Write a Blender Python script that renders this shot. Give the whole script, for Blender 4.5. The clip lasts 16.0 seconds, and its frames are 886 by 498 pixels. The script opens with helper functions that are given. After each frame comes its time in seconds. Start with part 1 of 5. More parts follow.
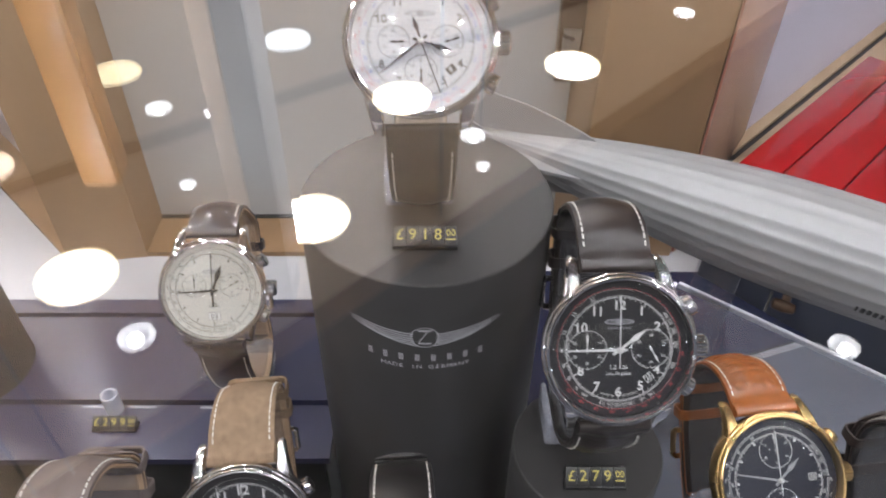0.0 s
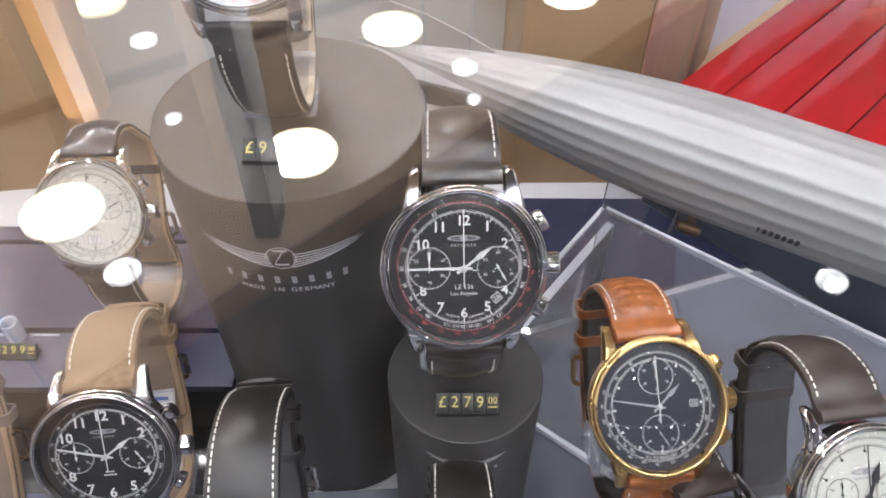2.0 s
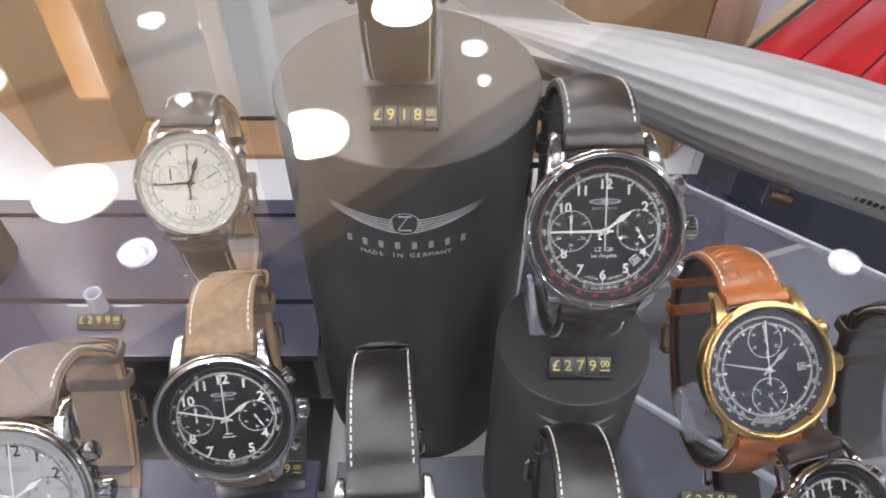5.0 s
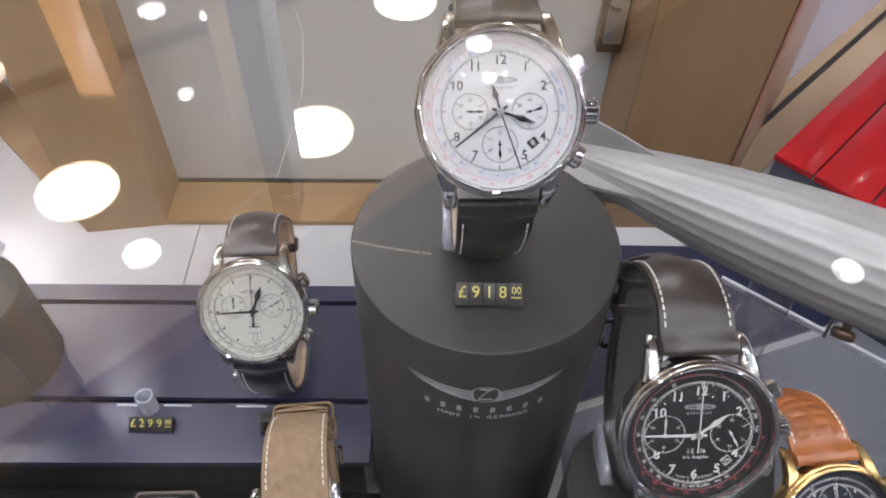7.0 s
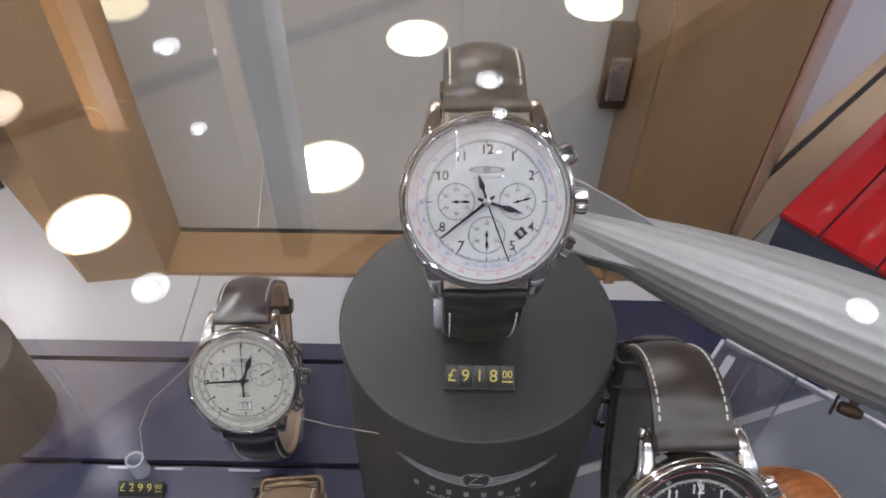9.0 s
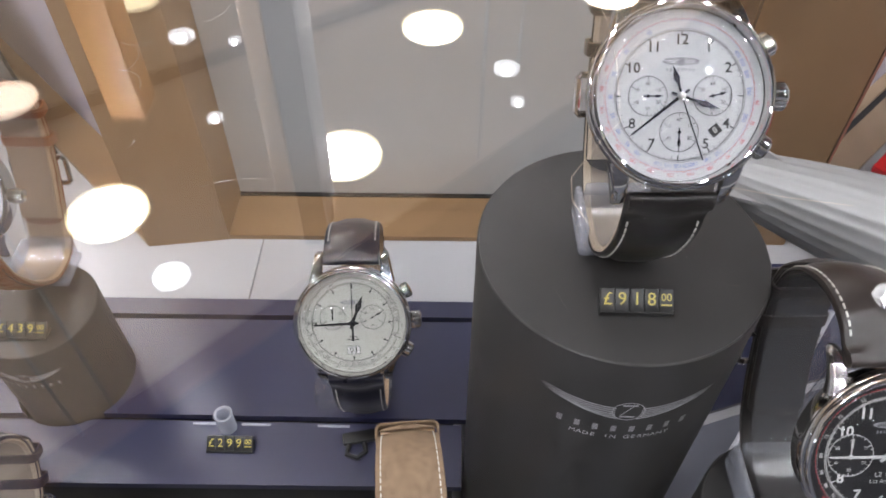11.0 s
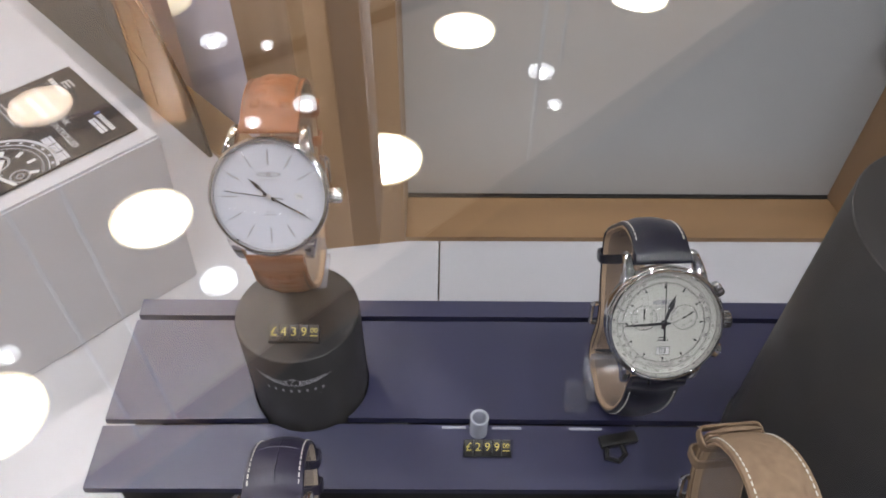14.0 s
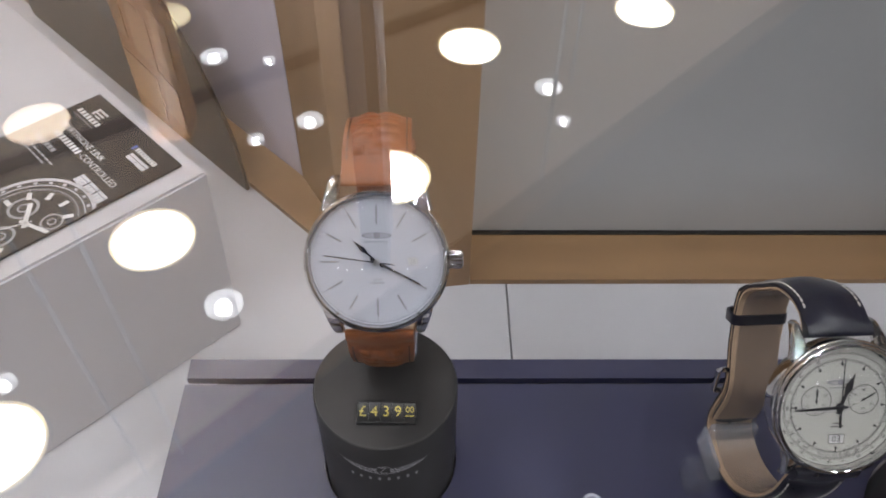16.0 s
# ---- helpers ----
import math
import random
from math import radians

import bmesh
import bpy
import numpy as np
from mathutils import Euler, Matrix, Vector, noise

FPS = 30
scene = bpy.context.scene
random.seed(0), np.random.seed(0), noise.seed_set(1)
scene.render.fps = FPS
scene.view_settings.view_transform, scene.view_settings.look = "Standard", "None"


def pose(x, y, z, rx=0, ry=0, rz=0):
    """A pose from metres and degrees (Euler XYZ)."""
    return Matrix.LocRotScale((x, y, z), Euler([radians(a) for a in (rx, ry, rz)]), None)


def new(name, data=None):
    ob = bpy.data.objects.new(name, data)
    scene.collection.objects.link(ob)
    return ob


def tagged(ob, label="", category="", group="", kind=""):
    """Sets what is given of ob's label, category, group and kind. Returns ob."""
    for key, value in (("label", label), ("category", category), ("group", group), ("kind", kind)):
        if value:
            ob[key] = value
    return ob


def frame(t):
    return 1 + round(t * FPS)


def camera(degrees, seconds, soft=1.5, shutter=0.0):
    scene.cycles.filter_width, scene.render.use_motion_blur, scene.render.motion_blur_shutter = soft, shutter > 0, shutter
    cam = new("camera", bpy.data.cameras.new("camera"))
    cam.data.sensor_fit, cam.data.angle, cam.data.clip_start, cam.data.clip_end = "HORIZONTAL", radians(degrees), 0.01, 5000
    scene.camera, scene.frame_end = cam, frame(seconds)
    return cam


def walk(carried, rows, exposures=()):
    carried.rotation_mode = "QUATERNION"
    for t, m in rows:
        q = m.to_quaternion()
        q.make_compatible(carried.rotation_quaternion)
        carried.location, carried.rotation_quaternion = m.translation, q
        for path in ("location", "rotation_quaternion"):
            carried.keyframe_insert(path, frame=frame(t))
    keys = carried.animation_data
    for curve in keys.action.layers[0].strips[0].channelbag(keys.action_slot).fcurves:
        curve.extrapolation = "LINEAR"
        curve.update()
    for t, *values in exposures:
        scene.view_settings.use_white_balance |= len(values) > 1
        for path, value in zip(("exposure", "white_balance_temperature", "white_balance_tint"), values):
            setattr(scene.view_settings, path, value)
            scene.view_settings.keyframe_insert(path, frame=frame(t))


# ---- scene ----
cam = camera(61.2, 16.0, soft=1.7, shutter=0.3)
METRES, EYE, TILT, LEAN, TURN = 0.42, 0.34, -42.2, -0.5, 0.0
ROWS = [
    (0.0, 0.0, 0.0, 0.0, 0.0, -0.0, -0.0),
    (0.5, 0.0604, 0.0167, -0.0058, 0.81, -3.0, 0.11),
    (1.0, 0.1045, 0.0317, -0.0119, 0.79, -3.77, 0.13),
    (1.5, 0.1065, 0.0355, -0.0153, 0.63, -4.46, 0.11),
    (2.0, 0.107, 0.0349, -0.016, 0.52, -4.79, 0.11),
    (2.5, 0.1063, 0.0344, -0.0182, 0.39, -5.01, 0.12),
    (3.0, 0.1057, 0.0355, -0.0176, 0.34, -5.09, 0.13),
    (3.5, 0.1022, 0.0342, -0.0187, 0.34, -5.07, 0.15),
    (4.0, 0.0884, 0.0297, -0.0278, 0.36, -4.99, 0.2),
    (4.2, 0.0765, 0.0247, -0.0310, 0.45, -4.95, 0.2),
    (6.3, -0.0484, 0.0143, -0.0005, -0.2, -8.37, -0.21),
    (6.5, -0.0484, 0.0221, 0.0525, -0.2, -8.37, -0.21),
    (7.0, -0.0489, 0.0395, 0.1134, -0.23, -7.92, -0.54),
    (7.5, -0.0513, 0.0493, 0.1401, 0.1, -6.94, -0.46),
    (8.0, -0.0384, 0.0528, 0.1455, 0.62, -5.82, -0.9),
    (8.2, -0.0327, 0.0535, 0.1462, 0.62, -5.72, -0.9),
    (10.3, -0.0568, 0.0656, 0.1394, 0.87, -5.69, -0.76),
    (10.5, -0.0885, 0.0672, 0.1239, 0.87, -5.69, -0.76),
    (11.0, -0.1328, 0.0757, 0.0913, 0.87, -5.86, -0.68),
    (11.5, -0.1504, 0.0757, 0.0894, 0.87, -6.0, -0.6),
    (12.0, -0.2184, 0.0703, 0.0861, 1.03, -5.98, -0.48),
    (12.5, -0.2762, 0.0683, 0.0839, 1.09, -5.94, -0.45),
    (13.0, -0.3297, 0.0753, 0.0822, 0.91, -5.82, -0.35),
    (13.5, -0.3786, 0.0812, 0.0825, 0.48, -5.66, -0.28),
    (14.0, -0.4027, 0.0838, 0.0837, 0.48, -5.55, -0.34),
    (14.5, -0.4175, 0.0948, 0.0884, 0.56, -5.5, -0.28),
    (15.0, -0.464, 0.1148, 0.0942, -0.03, -4.66, -0.26),
    (15.5, -0.4886, 0.1605, 0.1039, -0.26, -4.46, -0.17),
    (16.0, -0.5057, 0.189, 0.1151, -0.23, -4.58, -0.15),
]
walk(cam, [(t, pose(0, 0, EYE, TILT, LEAN, TURN) @ pose(METRES * x, METRES * y, METRES * z, 90 + pitch, roll, yaw)) for t, x, y, z, yaw, pitch, roll in ROWS],
     exposures=((0.0, 0.10), (1.0, 0.30), (3.5, 0.48), (6.5, 0.48), (7.0, 0.10), (7.5, 0.04), (8.0, -0.22), (10.5, -0.19), (11.0, 0.0), (12.0, 0.13), (14.5, -0.24), (16.0, -0.42)))

# ---- world and light ----
world = bpy.data.worlds.new("world")
scene.world = world
world.use_nodes = True
world.node_tree.nodes["Background"].inputs[0].default_value = (0.9, 0.93, 1.0, 1)
world.node_tree.nodes["Background"].inputs[1].default_value = 0.05

CEIL, DROP = 1.476, 1.43        # ceiling of the shop above the case floor
GLASS = 0.298       # top glass of the case


# ---- materials ----
def mat(name, color, rough=0.5, metal=0.0, var=0.12, scale=40.0, bump=0.0, bscale=300.0, spec=0.5,
        coat=0.0, island=0.0, stretch=(1, 1, 1), fine=0.0, tone=None):
    m = bpy.data.materials.new(name)
    m.use_nodes = True
    nt = m.node_tree
    n, l = nt.nodes, nt.links
    b = n["Principled BSDF"]
    b.inputs["Base Color"].default_value = (*color, 1)
    b.inputs["Roughness"].default_value = rough
    b.inputs["Metallic"].default_value = metal
    b.inputs["Specular IOR Level"].default_value = spec
    b.inputs["Coat Weight"].default_value = coat
    b.inputs["Coat Roughness"].default_value = 0.08
    tc = n.new("ShaderNodeTexCoord")
    mp = n.new("ShaderNodeMapping")
    mp.inputs["Scale"].default_value = stretch
    l.new(tc.outputs["Object"], mp.inputs["Vector"])
    if var:
        t1 = n.new("ShaderNodeTexNoise")
        t1.inputs["Scale"].default_value = scale
        t1.inputs["Detail"].default_value = 6
        l.new(mp.outputs[0], t1.inputs["Vector"])
        mix = n.new("ShaderNodeMix")
        mix.data_type = "RGBA"
        dark = tone or tuple(c * (1 - 2.2 * var) for c in color)
        lite = tuple(min(1, c * (1 + 1.4 * var)) for c in color)
        mix.inputs[6].default_value = (*dark, 1)
        mix.inputs[7].default_value = (*lite, 1)
        l.new(t1.outputs["Fac"], mix.inputs[0])
        l.new(mix.outputs[2], b.inputs["Base Color"])
        rr = n.new("ShaderNodeMapRange")
        rr.inputs["To Min"].default_value = max(0.02, rough * 0.75)
        rr.inputs["To Max"].default_value = min(1, rough * 1.3)
        t2 = n.new("ShaderNodeTexNoise")
        t2.inputs["Scale"].default_value = scale * 0.35
        l.new(mp.outputs[0], t2.inputs["Vector"])
        l.new(t2.outputs["Fac"], rr.inputs["Value"])
        l.new(rr.outputs[0], b.inputs["Roughness"])
    if bump:
        t3 = n.new("ShaderNodeTexNoise")
        t3.inputs["Scale"].default_value = bscale
        t3.inputs["Detail"].default_value = 4
        l.new(mp.outputs[0], t3.inputs["Vector"])
        bp = n.new("ShaderNodeBump")
        bp.inputs["Strength"].default_value = bump
        bp.inputs["Distance"].default_value = 0.0004
        l.new(t3.outputs["Fac"], bp.inputs["Height"])
        l.new(bp.outputs[0], b.inputs["Normal"])
    return m


def clear(name, f0=0.04, tint=(1, 1, 1), rough=0.0, body=0.0, body_col=(0.9, 0.92, 1)):
    """Thin clear glass or acrylic: passes light straight, with gloss that grows towards grazing."""
    m = bpy.data.materials.new(name)
    m.use_nodes = True
    nt = m.node_tree
    n, l = nt.nodes, nt.links
    n.remove(n["Principled BSDF"])
    lw = n.new("ShaderNodeLayerWeight")
    lw.inputs["Blend"].default_value = 0.5
    pw = n.new("ShaderNodeMath")
    pw.operation = "POWER"
    pw.inputs[1].default_value = 5
    l.new(lw.outputs["Facing"], pw.inputs[0])
    ma = n.new("ShaderNodeMath")
    ma.operation = "MULTIPLY_ADD"
    ma.inputs[1].default_value = 1 - f0
    ma.inputs[2].default_value = f0
    l.new(pw.outputs[0], ma.inputs[0])
    tr = n.new("ShaderNodeBsdfTransparent")
    tr.inputs[0].default_value = (*tint, 1)
    gl = n.new("ShaderNodeBsdfGlossy")
    gl.inputs["Roughness"].default_value = rough
    mx = n.new("ShaderNodeMixShader")
    l.new(ma.outputs[0], mx.inputs[0])
    l.new(gl.outputs[0], mx.inputs[2])
    if body:
        df = n.new("ShaderNodeBsdfDiffuse")
        df.inputs[0].default_value = (*body_col, 1)
        m2 = n.new("ShaderNodeMixShader")
        m2.inputs[0].default_value = body
        l.new(tr.outputs[0], m2.inputs[1])
        l.new(df.outputs[0], m2.inputs[2])
        l.new(m2.outputs[0], mx.inputs[1])
    else:
        l.new(tr.outputs[0], mx.inputs[1])
    l.new(mx.outputs[0], n["Material Output"].inputs[0])
    return m


def glow(name, color, strength):
    m = bpy.data.materials.new(name)
    m.use_nodes = True
    n, l = m.node_tree.nodes, m.node_tree.links
    n.remove(n["Principled BSDF"])
    e = n.new("ShaderNodeEmission")
    e.inputs[0].default_value = (*color, 1)
    e.inputs[1].default_value = strength
    l.new(e.outputs[0], n["Material Output"].inputs[0])
    return m


def wood(name, c1, c2, axis="x", rough=0.4):
    m = mat(name, c1, rough, var=0.15, scale=60, bump=0.25, bscale=220, coat=0.15, tone=c2,
            stretch={"x": (0.12, 1, 1), "z": (1, 1, 0.12), "y": (1, 0.12, 1)}[axis])
    return m


STEEL = mat("polished_steel", (0.64, 0.635, 0.63), 0.07, 1.0, var=0.05, scale=200)
STEEL_B = mat("brushed_steel", (0.55, 0.54, 0.53), 0.28, 1.0, var=0.08, scale=300)
GOLD = mat("gold_plate", (0.70, 0.47, 0.20), 0.27, 1.0, var=0.05, scale=200)
CRYSTAL = clear("watch_crystal", 0.045)
PANE = clear("case_glass", 0.084)
ACRYLIC = clear("clear_acrylic", 0.08, (0.96, 0.965, 0.98), 0.03, 0.035, (0.86, 0.9, 1.0))
ACRYLIC_C = clear("cradle_acrylic", 0.10, (0.9, 0.91, 0.95), 0.05, 0.2)
ACRYLIC_G = clear("grey_acrylic", 0.06, (0.62, 0.62, 0.64), 0.1, 0.12, (0.3, 0.3, 0.32))
ACRYLIC_F = clear("frosted_acrylic", 0.06, (0.85, 0.86, 0.9), 0.2, 0.35)
# pale body colour stands for light gleaming in clear edges
ACRYLIC_E = clear("acrylic_edge_gleam", 0.10, (0.9, 0.92, 0.97), 0.1, 0.75, (0.88, 0.90, 0.97))
CRING = clear("c_ring_plastic", 0.05, (0.90, 0.90, 0.91), 0.2, 0.05, (0.6, 0.6, 0.62))
BLACK_L = mat("black_leather", (0.013, 0.011, 0.0105), 0.33, var=0.3, scale=120, bump=0.14, bscale=1100, coat=0.06, spec=0.5)
BROWN_L = mat("dark_brown_leather", (0.028, 0.021, 0.019), 0.33, var=0.3, scale=110, bump=0.14, bscale=1100, coat=0.06, spec=0.5)
DKBR_L = mat("brown_leather", (0.036, 0.025, 0.022), 0.40, var=0.25, scale=110, bump=0.12, bscale=1100, coat=0.04, spec=0.4)
NAVY_L = mat("navy_leather", (0.007, 0.007, 0.018), 0.3, var=0.3, scale=150, bump=0.07, bscale=700, coat=0.25)
NAVY_P = mat("purple_navy_leather", (0.020, 0.017, 0.040), 0.36, var=0.3, scale=150, bump=0.2, bscale=700, coat=0.15)
ORANGE_L = mat("cognac_leather", (0.30, 0.092, 0.022), 0.33, var=0.28, scale=140, bump=0.07, bscale=700, coat=0.25)
CHESTNUT_L = mat("chestnut_leather", (0.26, 0.080, 0.022), 0.4, var=0.25, scale=140, bump=0.2, bscale=700, coat=0.1)
SUEDE_L = mat("tan_suede", (0.255, 0.175, 0.113), 0.9, var=0.2, scale=400, bump=0.9, bscale=2500, spec=0.2)
TAUPE_L = mat("taupe_leather", (0.140, 0.112, 0.104), 0.75, var=0.2, scale=300, bump=0.7, bscale=1800, spec=0.3)
LINING = mat("tan_lining", (0.43, 0.29, 0.18), 0.7, var=0.12, scale=200, bump=0.3, bscale=1500)
LINING_T = mat("light_tan_lining", (0.58, 0.41, 0.27), 0.7, var=0.12, scale=200, bump=0.3, bscale=1500)
LINING_P = mat("pale_lining", (0.52, 0.43, 0.33), 0.7, var=0.12, scale=200, bump=0.3, bscale=1500)
THREAD = mat("white_thread", (0.60, 0.58, 0.53), 0.8, var=0.1, scale=900)
PAPER = mat("white_paper", (0.70, 0.70, 0.69), 0.7, var=0.04, scale=200)
D_BLACK = mat("black_dial", (0.012, 0.012, 0.013), 0.35, var=0.1, scale=200)
D_BLUE = mat("blue_black_dial", (0.012, 0.014, 0.024), 0.3, var=0.1, scale=200)
D_WHITE = mat("white_dial", (0.49, 0.495, 0.51), 0.45, var=0.02, scale=200)
D_CREAM = mat("cream_dial", (0.50, 0.495, 0.45), 0.45, var=0.03, scale=200)
D_GREY = mat("grey_dial", (0.34, 0.33, 0.34), 0.4, 0.2, var=0.04, scale=200)
D_SILV = mat("silver_white_dial", (0.46, 0.475, 0.53), 0.4, var=0.02, scale=200)
INK_W = mat("white_print", (0.60, 0.60, 0.59), 0.5, var=0)
INK_B = mat("black_print", (0.015, 0.015, 0.017), 0.4, var=0)
INK_G = mat("grey_print", (0.25, 0.25, 0.27), 0.5, var=0)
INK_R = mat("red_print", (0.5, 0.05, 0.06), 0.5, var=0)
INK_BL = mat("blue_print", (0.1, 0.16, 0.45), 0.5, var=0)
INK_Y = mat("yellow_print", (0.52, 0.42, 0.08), 0.45, var=0.05, scale=500)
INK_M = mat("grey_silver_print", (0.30, 0.30, 0.31), 0.5, var=0.1, scale=300)
INK_L = mat("pale_silver_print", (0.50, 0.50, 0.52), 0.5, var=0.1, scale=300)
BLUED = mat("blued_hand", (0.03, 0.03, 0.045), 0.25, 0.7, var=0)
TAG = mat("black_plastic", (0.012, 0.012, 0.012), 0.35, var=0.15, scale=300)
STAND = mat("charcoal_satin_paint", (0.034, 0.0325, 0.032), 0.42, var=0.18, scale=60)
STAND_T = mat("charcoal_satin_top", (0.028, 0.027, 0.027), 0.38, var=0.16, scale=60)
BOARD = mat("dark_plum_lacquer", (0.014, 0.0155, 0.060), 0.42, var=0.14, scale=25, spec=1.0)
WHITE = mat("white_laminate", (0.475, 0.47, 0.485), 0.32, var=0.03, scale=12, bump=0.05, bscale=600)
WHITE_B = mat("white_acrylic_board", (0.45, 0.44, 0.455), 0.4, var=0.05, scale=15, spec=0.35)
OAK_X = wood("oak_rail", (0.27, 0.160, 0.076), (0.17, 0.095, 0.043), "x")
OAK_Z = wood("oak_post", (0.275, 0.165, 0.082), (0.18, 0.103, 0.049), "z")
OAK_S = wood("pale_sill_oak", (0.46, 0.33, 0.21), (0.36, 0.25, 0.155), "y")
# base colour carries the red box's reflection
OAK_J = wood("oak_jamb_red_sheen", (0.33, 0.150, 0.105), (0.26, 0.110, 0.075), "z", 0.22)
OAK_B = wood("orange_oak", (0.54, 0.285, 0.10), (0.42, 0.21, 0.07), "z")
PILLAR_G = mat("grey_pillar_paint", (0.115, 0.108, 0.108), 0.6, var=0.06, scale=8)
DARKC = mat("dark_ceiling_paint", (0.036, 0.033, 0.031), 0.7, var=0.05, scale=3)
OAK_P = wood("pale_oak", (0.76, 0.54, 0.34), (0.62, 0.42, 0.26), "z")
PANEL = mat("pale_grey_panel", (0.435, 0.44, 0.435), 0.3, var=0.03, scale=8, coat=0.2)
LILAC = mat("pale_lilac_panel", (0.60, 0.56, 0.66), 0.5, var=0.03, scale=10)
ALU = mat("silver_painted_hull", (0.31, 0.305, 0.31), 0.45, 0.25, var=0.05, scale=80)
CARD_P = mat("grey_print_pane", (0.085, 0.09, 0.095), 0.5, var=0.1, scale=20, spec=0.3)
NAVYB = mat("navy_lacquer", (0.018, 0.022, 0.055), 0.22, var=0.15, scale=20, coat=0.4)
GREYB = mat("grey_lacquer", (0.175, 0.185, 0.225), 0.22, var=0.1, scale=20, coat=0.4)
BRONZE = mat("dark_bronze", (0.10, 0.06, 0.04), 0.4, 0.7, var=0.2, scale=100)
RED = mat("red_lacquer", (0.36, 0.008, 0.012), 0.16, var=0.06, scale=20, coat=0.5)
SLATE = mat("slate_side", (0.045, 0.055, 0.085), 0.4, var=0.1, scale=30)
CARD = mat("dark_grey_card", (0.014, 0.015, 0.016), 0.4, var=0.15, scale=20, spec=0.3)
BROCH = mat("black_gloss_paper", (0.020, 0.019, 0.020), 0.42, var=0.15, scale=30, spec=0.3)
PLASTER = mat("white_ceiling_paint", (0.90, 0.725, 0.555), 0.8, var=0.03, scale=3)
WALLP = mat("cream_wall_paint", (0.74, 0.71, 0.65), 0.8, var=0.03, scale=3)
CARPET = mat("pale_shop_floor", (0.69, 0.66, 0.60), 0.6, var=0.06, scale=5)
LAMP = glow("lamp_disc", (0.955, 0.94, 0.97), 115)
LAMP_G = glow("grid_spot", (0.94, 0.95, 0.995), 540)
LAMP_S = glow("spot_disc", (0.95, 0.97, 1.0), 60)
HALO_GLOW = glow("lamp_halo", (1.0, 0.80, 0.48), 11)
# emission put in for lamplight caught by the spotlights' reflector and bowl
REFLECTOR_GLOW = glow("reflector_glow", (0.95, 0.96, 1.0), 9)
BOWL_GLOW = glow("bowl_glow", (0.95, 0.95, 1.0), 3.2)
LAMP_D = glow("dim_peach_disc", (1.0, 0.80, 0.63), 7.5)
LAMP_Y = glow("dim_yellow_disc", (1.0, 0.84, 0.55), 5.5)
LAMP_N = glow("dim_white_disc", (0.92, 0.95, 1.0), 5.5)
LED = glow("fill_led_chip", (0.74, 0.84, 1.0), 30)


# ---- building helpers ----
def mesh_of(bm, name, material, smooth=True, angle=35):
    bmesh.ops.recalc_face_normals(bm, faces=bm.faces[:])
    me = bpy.data.meshes.new(name)
    bm.to_mesh(me)
    bm.free()
    if smooth:
        me.shade_smooth()
        me.set_sharp_from_angle(angle=radians(angle))
    me.materials.append(material)
    return me


def part(name, bm, material, parent=None, label="", smooth=True, at=None):
    ob = new(name, bm if isinstance(bm, bpy.types.Mesh) else mesh_of(bm, name, material, smooth))
    if parent is not None:
        ob.parent = parent
    if at is not None:
        ob.matrix_basis = at
    if label:
        ob["label"] = label
    return ob


def thing(name, label, category, m=None, group="", kind=""):
    ob = new(name)
    ob.empty_display_size = 0.01
    if m is not None:
        ob.matrix_basis = m
    return tagged(ob, label, category, group, kind)


def box(bm, x0, x1, y0, y1, z0, z1, bevel=0.0, m=None, seg=2):
    v = [bm.verts.new((x, y, z)) for z in (z0, z1) for y in (y0, y1) for x in (x0, x1)]
    fs = [bm.faces.new([v[i] for i in f]) for f in ((0, 2, 3, 1), (4, 5, 7, 6), (0, 1, 5, 4), (2, 6, 7, 3), (0, 4, 6, 2), (1, 3, 7, 5))]
    if bevel:
        es = list({e for f in fs for e in f.edges})
        r = bmesh.ops.bevel(bm, geom=es, offset=bevel, segments=seg, affect="EDGES", profile=0.5)
        v = list({w for f in r["faces"] for w in f.verts} | {w for w in v if w.is_valid})
    if m is not None:
        bmesh.ops.transform(bm, matrix=m, verts=v)
    return v


def lathe(bm, prof, n=64, closed=False, m=None, a0=0.0, a1=2 * math.pi):
    """Turns (r, z) pairs round z."""
    full = abs(a1 - a0) > 6.28
    rings = []
    for r, z in prof:
        if r < 1e-9:
            rings.append([bm.verts.new((0, 0, z))])
        else:
            k = n if full else n + 1
            rings.append([bm.verts.new((r * math.cos(a0 + (a1 - a0) * i / n), r * math.sin(a0 + (a1 - a0) * i / n), z)) for i in range(k)])
    pairs = list(zip(rings, rings[1:]))
    if closed:
        pairs.append((rings[-1], rings[0]))
    for a, b in pairs:
        for i in range(n):
            j = (i + 1) % n if full else i + 1
            if len(a) == 1 and len(b) == 1:
                continue
            if len(a) == 1:
                bm.faces.new((a[0], b[i], b[j]))
            elif len(b) == 1:
                bm.faces.new((a[i], b[0], a[j]))
            else:
                bm.faces.new((a[i], b[i], b[j], a[j]))
    vs = [v for r in rings for v in r]
    if m is not None:
        bmesh.ops.transform(bm, matrix=m, verts=vs)
    return vs


def sweep(bm, sections, closed_ends=True):
    """Skins a row of equal-length point rings."""
    rs = [[bm.verts.new(p) for p in s] for s in sections]
    k = len(rs[0])
    for a, b in zip(rs, rs[1:]):
        for i in range(k):
            bm.faces.new((a[i], a[(i + 1) % k], b[(i + 1) % k], b[i]))
    if closed_ends:
        bm.faces.new(rs[0][::-1])
        bm.faces.new(rs[-1])
    return rs


